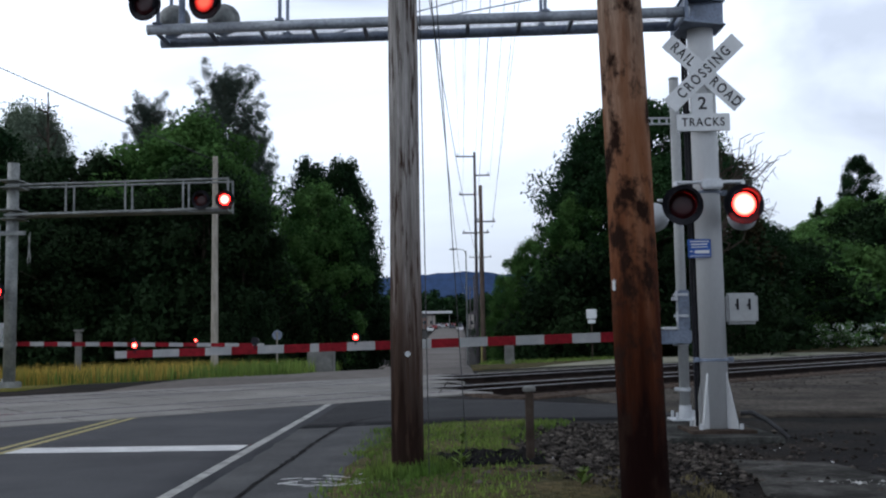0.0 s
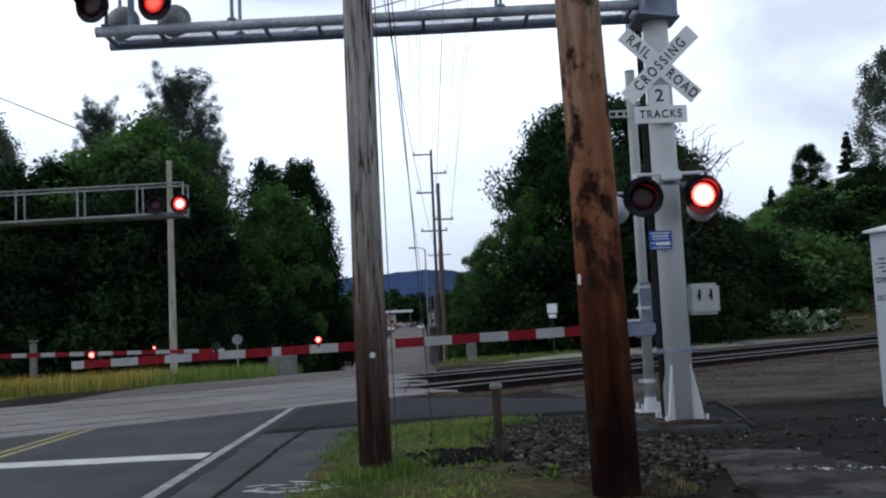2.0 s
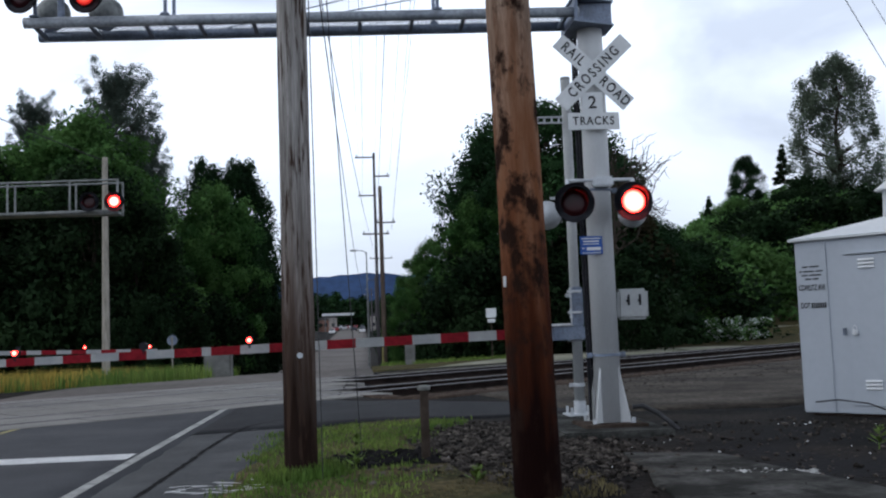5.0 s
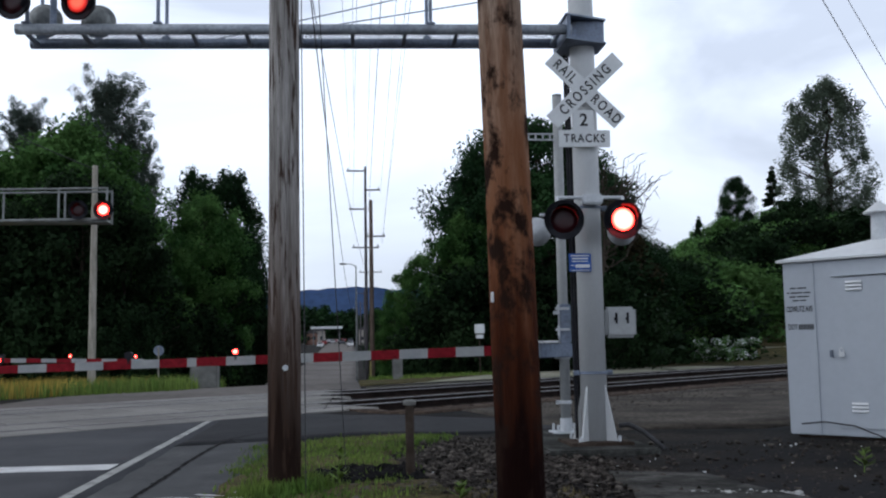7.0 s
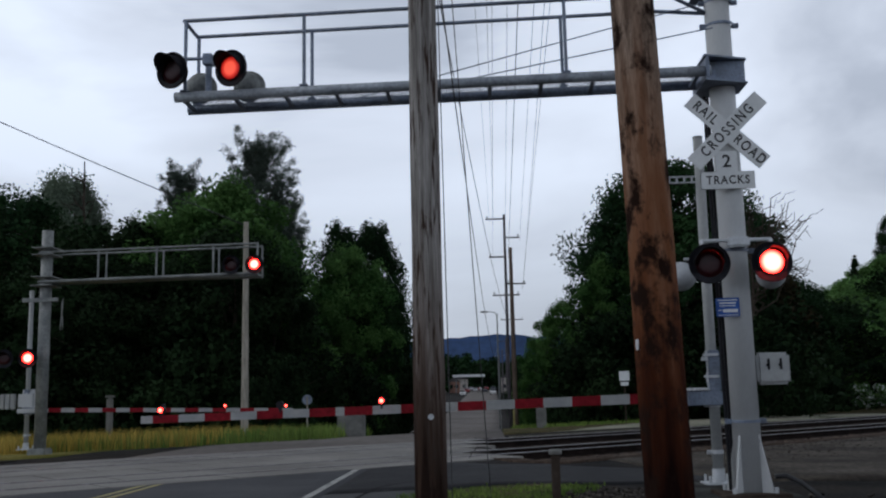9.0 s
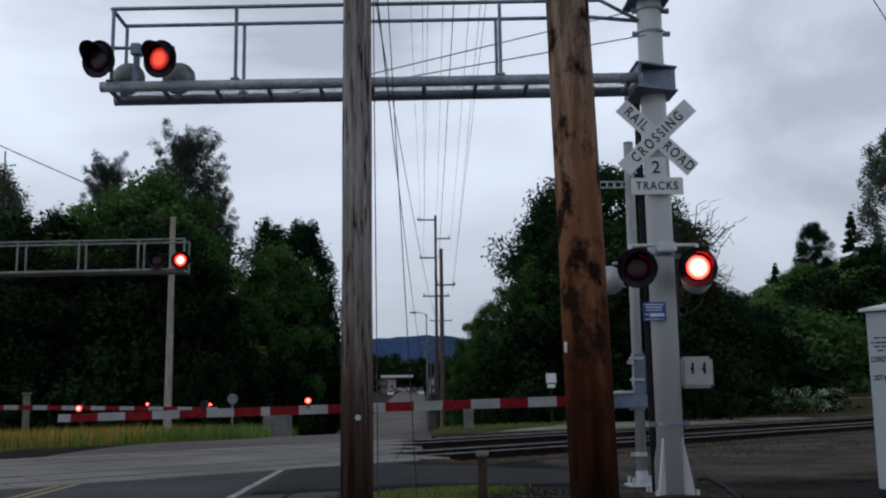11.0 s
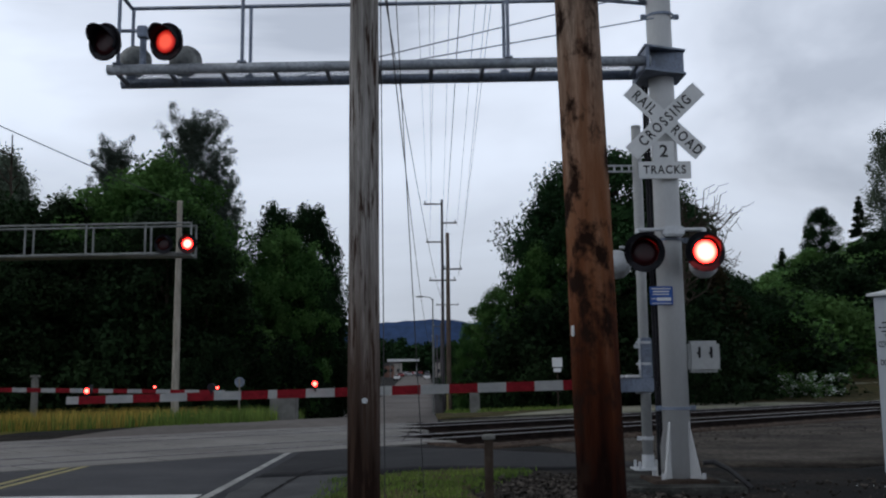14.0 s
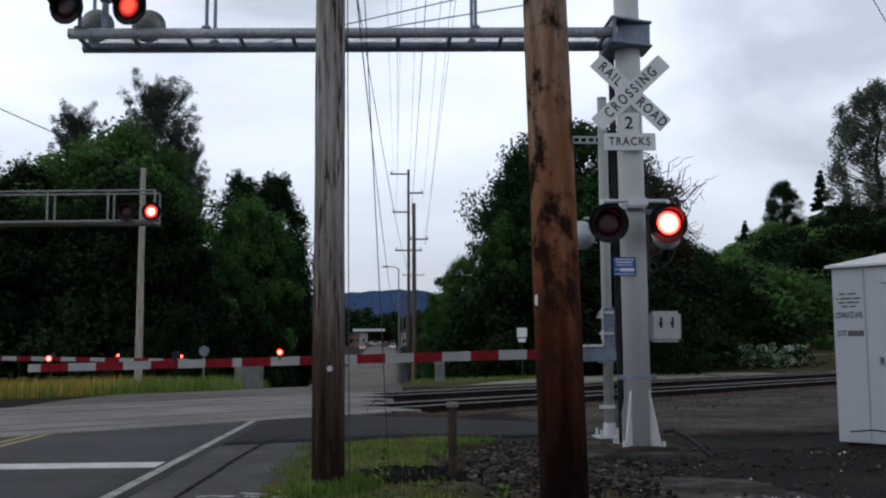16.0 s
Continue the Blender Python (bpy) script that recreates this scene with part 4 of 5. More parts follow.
# ---- relay cabinet ----
cab = thing("relay_cabinet", pose(5.78, 13.30, 0.0, 0, 0, -49), "grey painted metal relay cabinet with a low hipped roof", "relay cabinet")
W = 1.9
bm = bmesh.new()
box(bm, (0, 0, 0.12), (W, W, 2.33), 0.012)
part("body", bm, CAB, cab)
bm = bmesh.new()
box(bm, (0.08, 0.08, -0.1), (W - 0.08, W - 0.08, 0.12), 0.01)
part("plinth", bm, TIE, cab)
bm = bmesh.new()
vs = [bm.verts.new(p) for p in ((-0.06, -0.06, 2.335), (W + 0.06, -0.06, 2.335), (W + 0.06, W + 0.06, 2.335), (-0.06, W + 0.06, 2.335),
                                (-0.06, -0.06, 2.365), (W + 0.06, -0.06, 2.365), (W + 0.06, W + 0.06, 2.365), (-0.06, W + 0.06, 2.365), (W / 2, W / 2, 2.66))]
for f in ((3, 2, 1, 0), (0, 1, 5, 4), (1, 2, 6, 5), (2, 3, 7, 6), (3, 0, 4, 7), (4, 5, 8), (5, 6, 8), (6, 7, 8), (7, 4, 8)):
    bm.faces.new([vs[i] for i in f])
part("roof", bm, ROOF, cab, "pale hipped roof")
bm = bmesh.new()
lathe(bm, ((0.0, 2.55), (0.125, 2.55), (0.105, 3.0), (0, 3.0)), 20, pose(W / 2, W / 2, 0))
vent = smooth(part("vent_pipe", bm, GALV, cab), False)
bm = bmesh.new()
lathe(bm, ((0.20, 2.98), (0.205, 3.0), (0.02, 3.14), (0, 3.145)), 20, pose(W / 2, W / 2, 0))
part("rain_cap", bm, ROOF, vent)
bm = bmesh.new()
box(bm, (0.385, -0.018, 0.13), (0.415, 0.0, 2.32), 0.004)
part("corner_seam", bm, CAB, cab)
bm = bmesh.new()
box(bm, (0.66, -0.024, 0.22), (1.62, -0.001, 2.10), 0.008)
door = part("door", bm, CAB, cab)
bm = bmesh.new()
box(bm, (0.64, -0.05, 2.115), (1.64, -0.001, 2.135), 0.004)
part("drip_strip", bm, CAB, cab)
for z in (1.93, 0.42):
    bm = bmesh.new()
    for k in range(3):
        v = [bm.verts.new(p) for p in ((0.82, -0.026, z + k * 0.045), (1.02, -0.026, z + k * 0.045), (1.02, -0.05, z + k * 0.045 + 0.008), (0.82, -0.05, z + k * 0.045 + 0.008), (0.82, -0.026, z + k * 0.045 + 0.034), (1.02, -0.026, z + k * 0.045 + 0.034))]
        for f in ((0, 1, 2, 3), (3, 2, 5, 4), (0, 3, 4), (1, 5, 2)):
            bm.faces.new([v[q] for q in f])
    part("louvre", bm, ROOF, door)
bm = bmesh.new()
box(bm, (0.575, -0.03, 1.10), (0.615, -0.001, 1.19), 0.004)
part("lock_plate", bm, DARK_GALV, cab)
bm = bmesh.new()
box(bm, (0.70, -0.065, 1.10), (0.77, -0.025, 1.17), 0.01)
for a in range(9):
    a0, a1 = radians(20 * a), radians(20 * (a + 1))
    tube(bm, (0.735 + 0.026 * math.cos(a0), -0.045, 1.17 + 0.05 * math.sin(a0)), (0.735 + 0.026 * math.cos(a1), -0.045, 1.17 + 0.05 * math.sin(a1)), 0.007, None, 6)
part("padlock", bm, ROOF, door, "bright steel padlock")
lettering("letters", "COWLITZ AVE", 0.105, pose(0.205, -0.002, 1.72), cab, squeeze=0.50)
lettering("letters", "DOT", 0.10, pose(0.105, -0.002, 1.49), cab, squeeze=0.57)
for i in range(7):
    bm = bmesh.new()
    box(bm, (0.185 + 0.029 * i, -0.004, 1.455), (0.205 + 0.029 * i, 0.001, 1.525))
    part("number_bar", bm, LETTER, cab)
bm = bmesh.new()
for z, words in ((1.985, ((0.09, 0.17), (0.19, 0.31))), (1.925, ((0.05, 0.08), (0.10, 0.25), (0.27, 0.36))), (1.875, ((0.08, 0.16), (0.18, 0.34))), (1.825, ((0.12, 0.20), (0.22, 0.30)))):
    for a, b in words:
        box(bm, (a, -0.003, z), (b, 0.0, z + 0.018))
part("lettering_bars", bm, LETTER, cab)
bm = bmesh.new()
pts = [(0.2, -0.10, 0.26), (0.5, -0.14, 0.30), (0.9, -0.2, 0.27), (1.3, -0.26, 0.14), (1.7, -0.3, 0.12), (2.3, -0.3, 0.10)]
tube_path(bm, pts, 0.010, None, 8)
part("cable", bm, CABLE, cab, "black cable hanging along the base")


# ---- small posts and boxes ----
def bollard(x, y):
    t = thing("marker_post", pose(x, y, 0), "weathered grey steel marker post with a pale cap in gravel", "post")
    bm = bmesh.new()
    tube(bm, (0, 0, -0.2), (0, 0, 0.80), 0.042, None, 16)
    smooth(part("shaft", bm, TIE, t), False)
    bm = bmesh.new()
    lathe(bm, ((0.046, 0.77), (0.062, 0.775), (0.064, 0.805), (0.05, 0.822), (0, 0.825)), 16)
    part("cap", bm, CONCRETE, t, "pale cap")


bollard(0.655, 10.4)


def sign_post(x, y, h, w, hh, label):
    z = height(x, y)
    t = thing("road_sign", pose(x, y, z), label, "sign")
    bm = bmesh.new()
    tube(bm, (0, 0.03, -0.2), (0, 0.03, h), 0.025, None, 8)
    part("post", bm, TIE, t)
    bm = bmesh.new()
    box(bm, (-w / 2, -0.01, h - hh), (w / 2, 0.008, h + 0.05), 0.02)
    part("panel", bm, SIGN_W, t)
    bm = bmesh.new()
    box(bm, (-w * 0.38, -0.01, h - hh - 0.22), (w * 0.38, 0.008, h - hh - 0.04), 0.02)
    part("lower_panel", bm, SIGN_W, t)


def round_sign(x, y, h, r, label):
    z = height(x, y)
    t = thing("road_sign", pose(x, y, z), label, "sign")
    bm = bmesh.new()
    tube(bm, (0, -0.03, -0.2), (0, -0.03, h + r * 0.7), 0.03, None, 8)
    part("post", bm, PALE_WOOD, t)
    bm = bmesh.new()
    tube(bm, (0, 0.0, h), (0, 0.012, h), r, None, 24)
    part("panel", bm, DARK_GALV, t)


sign_post(6.05, 45.0, 2.28, 0.47, 0.38, "small white road sign on a post beyond the tracks")
round_sign(-7.25, 40.0, 1.55, 0.20, "grey back of a round sign on a pale post")


def block(name, x, y, w, d, h, label, category):
    t = thing(name, pose(x, y, height(x, y)), label, category)
    bm = bmesh.new()
    box(bm, (-w / 2, -d / 2, -0.2), (w / 2, d / 2, h), 0.05)
    part("body", bm, CONCRETE, t)
    bm = bmesh.new()
    box(bm, (-w / 2 - 0.04, -d / 2 - 0.04, h), (w / 2 + 0.04, d / 2 + 0.04, h + 0.08), 0.02)
    part("lid", bm, CONCRETE, t)


block("utility_box", -5.55, 40.5, 1.05, 0.8, 1.05, "grey concrete utility box in the grass beyond the tracks", "utility box")
block("concrete_post", 2.2, 43.0, 0.42, 0.42, 0.95, "grey concrete post beside the far street", "post")
block("concrete_post", -14.1, 37.0, 0.22, 0.22, 1.9, "slim grey post at the edge of the field", "post")


def yellow_marker(x, y):
    t = thing("marker_post", pose(x, y, height(x, y)), "yellow marker post beside the far utility poles", "post")
    bm = bmesh.new()
    tube(bm, (0, 0, -0.2), (0, 0, 1.1), 0.06, None, 10)
    part("shaft", bm, PAINT_Y, t)


yellow_marker(1.35, 56.0)

# ---- far utility poles and wires ----
thin = round_pole("utility_pole", -9.40, 38.5, -0.6, 8.35, 0.15, 0.10, PALE_WOOD, "thin pale wooden pole behind the far signal")


def far_pole(x, y, top, arms, label, r=0.19, mat=None):
    z = height(x, y)
    t = round_pole("utility_pole", x, y, z - 0.3, z + top, r, r * 0.62, mat or FAR_WOOD, label, group="utility poles along the far street")
    for zz, a, b in arms:
        bm = bmesh.new()
        box(bm, (a, -0.045, z + zz - 0.045), (b, 0.045, z + zz + 0.045), 0.01)
        arm = part("cross_arm", bm, FAR_WOOD, t)
        for u in (a + 0.1, b - 0.1):
            bm = bmesh.new()
            lathe(bm, ((0.05, 0), (0.06, 0.05), (0.04, 0.1), (0.06, 0.14), (0, 0.18)), 8, pose(u, 0, z + zz + 0.06))
            part("insulator", bm, GALV, arm)


far_pole(1.34, 66, 14.5, ((14.2, -1.25, 0.1), (12.9, -0.1, 1.0), (11.6, -1.1, 0.1), (9.0, -0.9, 0.9)), "tall dark wooden utility pole with crossarms", 0.125)
far_pole(1.60, 62, 11.4, ((9.1, -0.3, 0.9),), "brown wooden utility pole with one crossarm", 0.17, TAN_WOOD)
for i, y in enumerate((105, 150, 205, 270)):
    far_pole(2.6 + i * 0.1, y, 11.5, ((11.0, -1.2, 1.2),), "distant wooden utility pole beside the street", 0.17)


def street_lamp(x, y, h):
    t = thing("street_lamp", pose(x, y, height(x, y)), "grey street lamp with a curved arm over the far street", "street lamp")
    bm = bmesh.new()
    tube(bm, (0, 0, -0.3), (0, 0, h), 0.085, 0.05, 10)
    part("column", bm, FAR_STEEL, t)
    bm = bmesh.new()
    pts = [(0, 0, h - 0.2), (-0.15, 0, h + 0.05), (-0.4, 0, h + 0.14), (-0.8, 0, h + 0.16)]
    for a, b in zip(pts, pts[1:]):
        tube(bm, a, b, 0.03, None, 8)
    part("bracket", bm, FAR_STEEL, t)
    bm = bmesh.new()
    box(bm, (-1.35, -0.12, h + 0.10), (-0.75, 0.12, h + 0.22), 0.04)
    part("lamp_head", bm, FAR_STEEL, t)


street_lamp(0.80, 80, 9.5)


def wire(a, b, sag, r=0.010, n=26, label="thin black overhead cable"):
    bm = bmesh.new()
    a, b = Vector(a), Vector(b)
    pts = [a.lerp(b, i / n) - Vector((0, 0, sag * 4 * (i / n) * (1 - i / n))) for i in range(n + 1)]
    tube_path(bm, pts, r, None, 5)
    return tagged(link("overhead_cable", bm, CABLE), label, "cable", "overhead cables")


for xa, za, far_end, sag, r in ((0.38, 10.6, (1.45, 62, 9.9), 0.2, 0.011), (-0.55, 11.5, (0.35, 66, 12.9), 0.2, 0.006), (-0.15, 10.6, (0.62, 66, 12.8), 0.6, 0.006),
                                (0.25, 11.5, (0.50, 66, 10.4), 0.2, 0.006), (0.10, 11.5, (1.42, 66, 12.9), 0.6, 0.007), (0.50, 11.5, (2.35, 66, 11.6), 0.2, 0.007),
                                (0.55, 11.5, (2.30, 62, 7.8), 0.2, 0.006), (0.85, 11.5, (2.25, 62, 7.9), 0.2, 0.006)):
    wire((xa, -22, za), far_end, sag, r)
wire((-1.7, -22, 11.0), (1.66, 62, 5.9), 3.5, 0.006, 40, "slack black service cable running to the far street")
wire((-0.65, -22, 9.0), (0.6, 62, 4.3), 3.5, 0.0055, 40, "slack black service cable running to the far street")
wire((-0.36, 9.95, 8.0), (-0.30, 9.75, 0.05), 0.0, 0.005, 10, "thin black cable hanging down the pole")
wire((-0.40, 9.95, 9.0), (0.05, 10.9, 0.05), 0.0, 0.005, 10, "thin black guy cable beside the pole")
wire((-40, 28, 22.5), (-9.40, 38.5, 8.2), 0.4, 0.02)
wire((1.40, 8.2, 8.6), (28.9, 45, 7.5), 0.05, 0.010)
wire((1.45, 8.2, 8.9), (30.0, 45, 7.9), 0.05, 0.008)


# ---- trees ----
def leaf_cloud(name, seed, clumps, per, size, mat, spread_r, flat=0.75, slim=1.0):
    """A crown as many small leaves gathered in clumps. clumps: (x, y, z, radius)."""
    rng = np.random.default_rng(seed)
    cs = np.array(clumps)
    k = len(cs)
    d = rng.normal(size=(k, per, 3))
    d /= np.linalg.norm(d, axis=2, keepdims=True)
    rad = rng.random((k, per, 1)) ** 0.5 * (0.8 + 0.25 * rng.random((k, per, 1)) ** 2)
    pos = (cs[:, None, :3] + d * rad * cs[:, None, 3:4] * np.array([1, 1, flat]) * spread_r).reshape(-1, 3)
    n = len(pos)
    ax = rng.normal(size=(n, 3))
    ax[:, 2] *= 0.55
    ax /= np.linalg.norm(ax, axis=1, keepdims=True)
    up = rng.normal(size=(n, 3)) + np.array([0, 0, 0.6])
    side = np.cross(ax, up)
    side /= np.linalg.norm(side, axis=1, keepdims=True) + 1e-9
    nor = np.cross(side, ax)
    # leaves turn their upper faces outwards
    turn = np.where(np.sum(nor * (d.reshape(-1, 3) + np.array([0, 0, 0.25])), axis=1, keepdims=True) < 0, -1.0, 1.0)
    side, nor = side * turn, nor * turn
    s = size * (0.55 + 0.9 * rng.random((n, 1)))
    ax, side = ax / slim ** 0.5, side * slim
    v = np.stack([pos - ax * s * 0.5, pos + ax * s * 0.3 + side * s * 0.42, pos + ax * s * 0.5 - side * s * 0.3], axis=1).reshape(-1, 3)
    me = bpy.data.meshes.new(name)
    me.vertices.add(n * 3)
    me.vertices.foreach_set("co", v.ravel())
    me.loops.add(n * 3)
    me.loops.foreach_set("vertex_index", np.arange(n * 3))
    me.polygons.add(n)
    me.polygons.foreach_set("loop_start", np.arange(0, n * 3, 3))
    me.update(calc_edges=True)
    out = d.reshape(-1, 3) + 0.35 * nor + np.array([0, 0, 0.25])
    out /= np.linalg.norm(out, axis=1, keepdims=True)
    me.polygons.foreach_set("use_smooth", np.ones(n, dtype=bool))
    me.normals_split_custom_set(np.repeat(out, 3, axis=0).tolist())
    me.materials.append(mat)
    return me


def limb(bm, a, b, r0, r1, rng, seg=7, n=4, wander=0.12):
    a, b = Vector(a), Vector(b)
    pts = [a]
    for i in range(1, n + 1):
        p = a.lerp(b, i / n)
        if i < n:
            p += Vector(rng.normal(size=3)) * wander * (b - a).length / n
        pts.append(p)
    tube_path(bm, pts, r0, r1, seg)


def envelope(shape, t):
    """The crown's half width at the height share t, as a share of its greatest."""
    if shape == "round":
        return math.sqrt(max(0.0, 1 - (2 * t - 0.9) ** 2 / 1.21))
    if shape == "tall":
        return 0.55 + 0.45 * math.sin(math.pi * min(1, t * 1.25)) if t < 0.72 else max(0.16, (1 - t) / 0.28) ** 0.62 * 0.9
    if shape == "conifer":
        return max(0.05, (1 - t)) ** 0.85
    return math.sqrt(max(0.0, 1 - t * t))


def tree_kind(name, seed, shape, h, w, base, clump_n, per, size, clump_r, leaf, label, category="tree", spread_r=1.0, flat=0.8):
    """One tree with trunk, limbs and crown at the origin, to be copied."""
    rng = np.random.default_rng(seed)
    t = thing(name, Matrix(), label, category, "trees and shrubs beyond the tracks")
    bm = bmesh.new()
    tr = 0.028 * h if shape != "bush" else 0.05
    limb(bm, (0, 0, -1.0), (rng.normal() * 0.15, rng.normal() * 0.15, h * 0.93), tr, tr * 0.12, rng, 9, 7, 0.08)
    clumps = []
    if shape == "pine":
        # boughs in uneven tiers, each carrying a row of needle tufts
        for i in range(clump_n):
            tt = (i + rng.random()) / clump_n
            z = base + (h - base) * tt
            ln = w / 2 * (0.30 + 0.70 * (1 - tt) ** 0.55) * rng.uniform(0.5, 1.2)
            a = i * 2.4 + rng.normal() * 0.3
            up = rng.uniform(0.30, 0.80) * ln + 0.5 * tt
            tip = (ln * math.cos(a), ln * math.sin(a), z + up)
            limb(bm, (0, 0, z - 0.1), tip, tr * 0.22 * (1.1 - tt), 0.012, rng, 5, 3, 0.10)
            for k in range(8):
                q = 0.30 + 0.74 * k / 7
                clumps.append((tip[0] * q + rng.normal() * 0.12, tip[1] * q + rng.normal() * 0.12, z + up * q ** 1.8 + 0.15 + rng.normal() * 0.08, clump_r * rng.uniform(0.7, 1.25) * (1.15 - 0.4 * q)))
        clump_n = 0
    for i in range(clump_n):
        tt = rng.random() ** (0.9 if shape != "conifer" else 1.35)
        z = base + (h - base) * tt
        rr = envelope(shape, tt) * w / 2
        a = rng.random() * 2 * math.pi
        rad = rr * (0.30 + 0.70 * rng.random() ** 0.5) * (0.80 + 0.50 * rng.random() ** 2)
        cr = clump_r * (0.6 + 0.7 * rng.random()) * (1.0 if shape != "conifer" else 0.5 + 0.6 * (1 - tt))
        c = (rad * math.cos(a), rad * math.sin(a), z - (0.12 * rad if shape == "conifer" else 0), cr)
        clumps.append(c)
        if i % 3 == 0:
            z0 = max(0.3, min(h * 0.85, z - rad * (0.5 if shape != "conifer" else 0.05)))
            limb(bm, (0, 0, z0), c[:3], tr * 0.30 * (1 - 0.6 * tt), 0.012, rng, 5, 3, 0.15)
    smooth(part("trunk", bm, BARK, t))
    me = leaf_cloud("crown", seed, clumps, per, size, leaf, spread_r, flat if shape != "conifer" else 0.5, 0.3 if shape == "pine" else 1.0)
    crown = new("crown", me)
    crown.parent = t
    return t


SPECIES = {
    "maple": tree_kind("maple_tree", 11, "round", 13.0, 10.0, 0.6, 170, 270, 0.205, 1.2, LEAF_A, "dense dark green broadleaf tree beyond the tracks"),
    "alder": tree_kind("alder_tree", 12, "round", 11.5, 8.0, 0.3, 150, 260, 0.20, 1.05, LEAF_B, "bright green broadleaf tree with a dense crown"),
    "tall": tree_kind("cottonwood_tree", 13, "tall", 13.0, 7.0, 0.4, 240, 180, 0.20, 0.90, LEAF_A, "tall rounded dark green tree beside the far street", flat=1.1),
    "poplar": tree_kind("poplar_tree", 14, "tall", 15.0, 8.0, 0.8, 280, 170, 0.175, 0.80, LEAF_C, "tall open grey-green cottonwood tree with gaps", flat=1.5),
    "pine": tree_kind("pine_tree", 24, "pine", 15.0, 6.4, 4.5, 100, 70, 0.16, 0.52, LEAF_P, "tall grey-green feathery pine tree above the wood", flat=0.8),
    "conifer": tree_kind("conifer_tree", 15, "conifer", 12.0, 6.0, 1.0, 170, 120, 0.27, 0.8, LEAF_D, "dark pointed conifer tree"),
    "bush": tree_kind("shrub", 16, "bush", 4.0, 6.0, 0.1, 60, 130, 0.22, 0.95, LEAF_E, "rounded bright green shrub on the bank", "shrub"),
    "darkbush": tree_kind("shrub", 17, "bush", 4.2, 6.0, 0.1, 60, 130, 0.22, 0.95, LEAF_D, "green shrub at the foot of the trees, shade in its dark colour", "shrub"),
    "far": tree_kind("distant_tree", 19, "round", 12.0, 9.0, 0.3, 60, 40, 1.0, 1.6, LEAF_A, "distant dark green tree beyond the town"),
    "under": tree_kind("understorey_tree", 21, "round", 9.0, 8.0, 0.1, 150, 240, 0.20, 1.05, LEAF_D, "understorey tree at the edge of the wood, shade in its leaf colour"),
    "bronze": tree_kind("bronze_tree", 18, "round", 9.0, 6.5, 0.3, 110, 160, 0.26, 1.0, LEAF_R, "bronze-leaved small tree among green trees"),
}
USED = set()


def plant(kind, x, y, h, turn=None, wide=1.0):
    """Set a tree of that height on the land."""
    src = SPECIES[kind]
    full = {"maple": 13.0, "alder": 11.5, "tall": 13.0, "poplar": 15.0, "conifer": 12.0, "bush": 4.0, "darkbush": 4.2, "bronze": 9.0, "under": 9.0, "far": 12.0, "pine": 15.0}[kind]
    k = h / full
    m = pose(x, y, height(x, y) - 0.1, 0, 0, random.uniform(0, 360) if turn is None else turn)
    if kind in USED:
        t = copy_thing(src, m)
    else:
        USED.add(kind)
        t = src
        t.matrix_basis = m
    t.scale = (k * wide, k * wide, k)
    return t


def at_px(px, dist, vp=808.0):
    """A bearing given as the offset from the street's far end, at a distance along the street."""
    return (px - vp) / 1720.0 * (dist - 0.95) + 0.0


# the wood left of the street; its low front row has shade in the leaf colour
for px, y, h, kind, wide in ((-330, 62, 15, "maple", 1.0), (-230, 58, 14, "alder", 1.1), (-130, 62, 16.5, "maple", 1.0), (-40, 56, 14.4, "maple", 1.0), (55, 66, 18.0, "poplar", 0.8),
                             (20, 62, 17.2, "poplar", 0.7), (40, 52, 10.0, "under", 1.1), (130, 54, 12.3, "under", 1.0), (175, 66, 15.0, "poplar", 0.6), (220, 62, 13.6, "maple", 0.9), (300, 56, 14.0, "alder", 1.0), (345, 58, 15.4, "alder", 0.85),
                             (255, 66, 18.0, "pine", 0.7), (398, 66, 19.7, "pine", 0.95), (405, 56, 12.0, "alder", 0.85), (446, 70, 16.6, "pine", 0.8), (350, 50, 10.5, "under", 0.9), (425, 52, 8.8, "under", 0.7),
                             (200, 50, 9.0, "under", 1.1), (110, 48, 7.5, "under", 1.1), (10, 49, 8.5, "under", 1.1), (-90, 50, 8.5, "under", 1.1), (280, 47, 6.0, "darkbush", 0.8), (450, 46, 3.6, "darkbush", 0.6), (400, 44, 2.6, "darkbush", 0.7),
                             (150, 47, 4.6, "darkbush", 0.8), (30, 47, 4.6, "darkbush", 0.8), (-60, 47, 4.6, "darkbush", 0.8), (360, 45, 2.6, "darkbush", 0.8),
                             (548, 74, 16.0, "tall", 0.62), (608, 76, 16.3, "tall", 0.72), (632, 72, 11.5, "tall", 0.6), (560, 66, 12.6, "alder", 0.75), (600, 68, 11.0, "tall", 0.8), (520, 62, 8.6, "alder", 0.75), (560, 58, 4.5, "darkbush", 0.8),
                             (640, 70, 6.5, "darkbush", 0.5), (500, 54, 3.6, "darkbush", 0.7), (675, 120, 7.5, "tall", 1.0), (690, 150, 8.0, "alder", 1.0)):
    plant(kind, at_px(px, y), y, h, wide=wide)
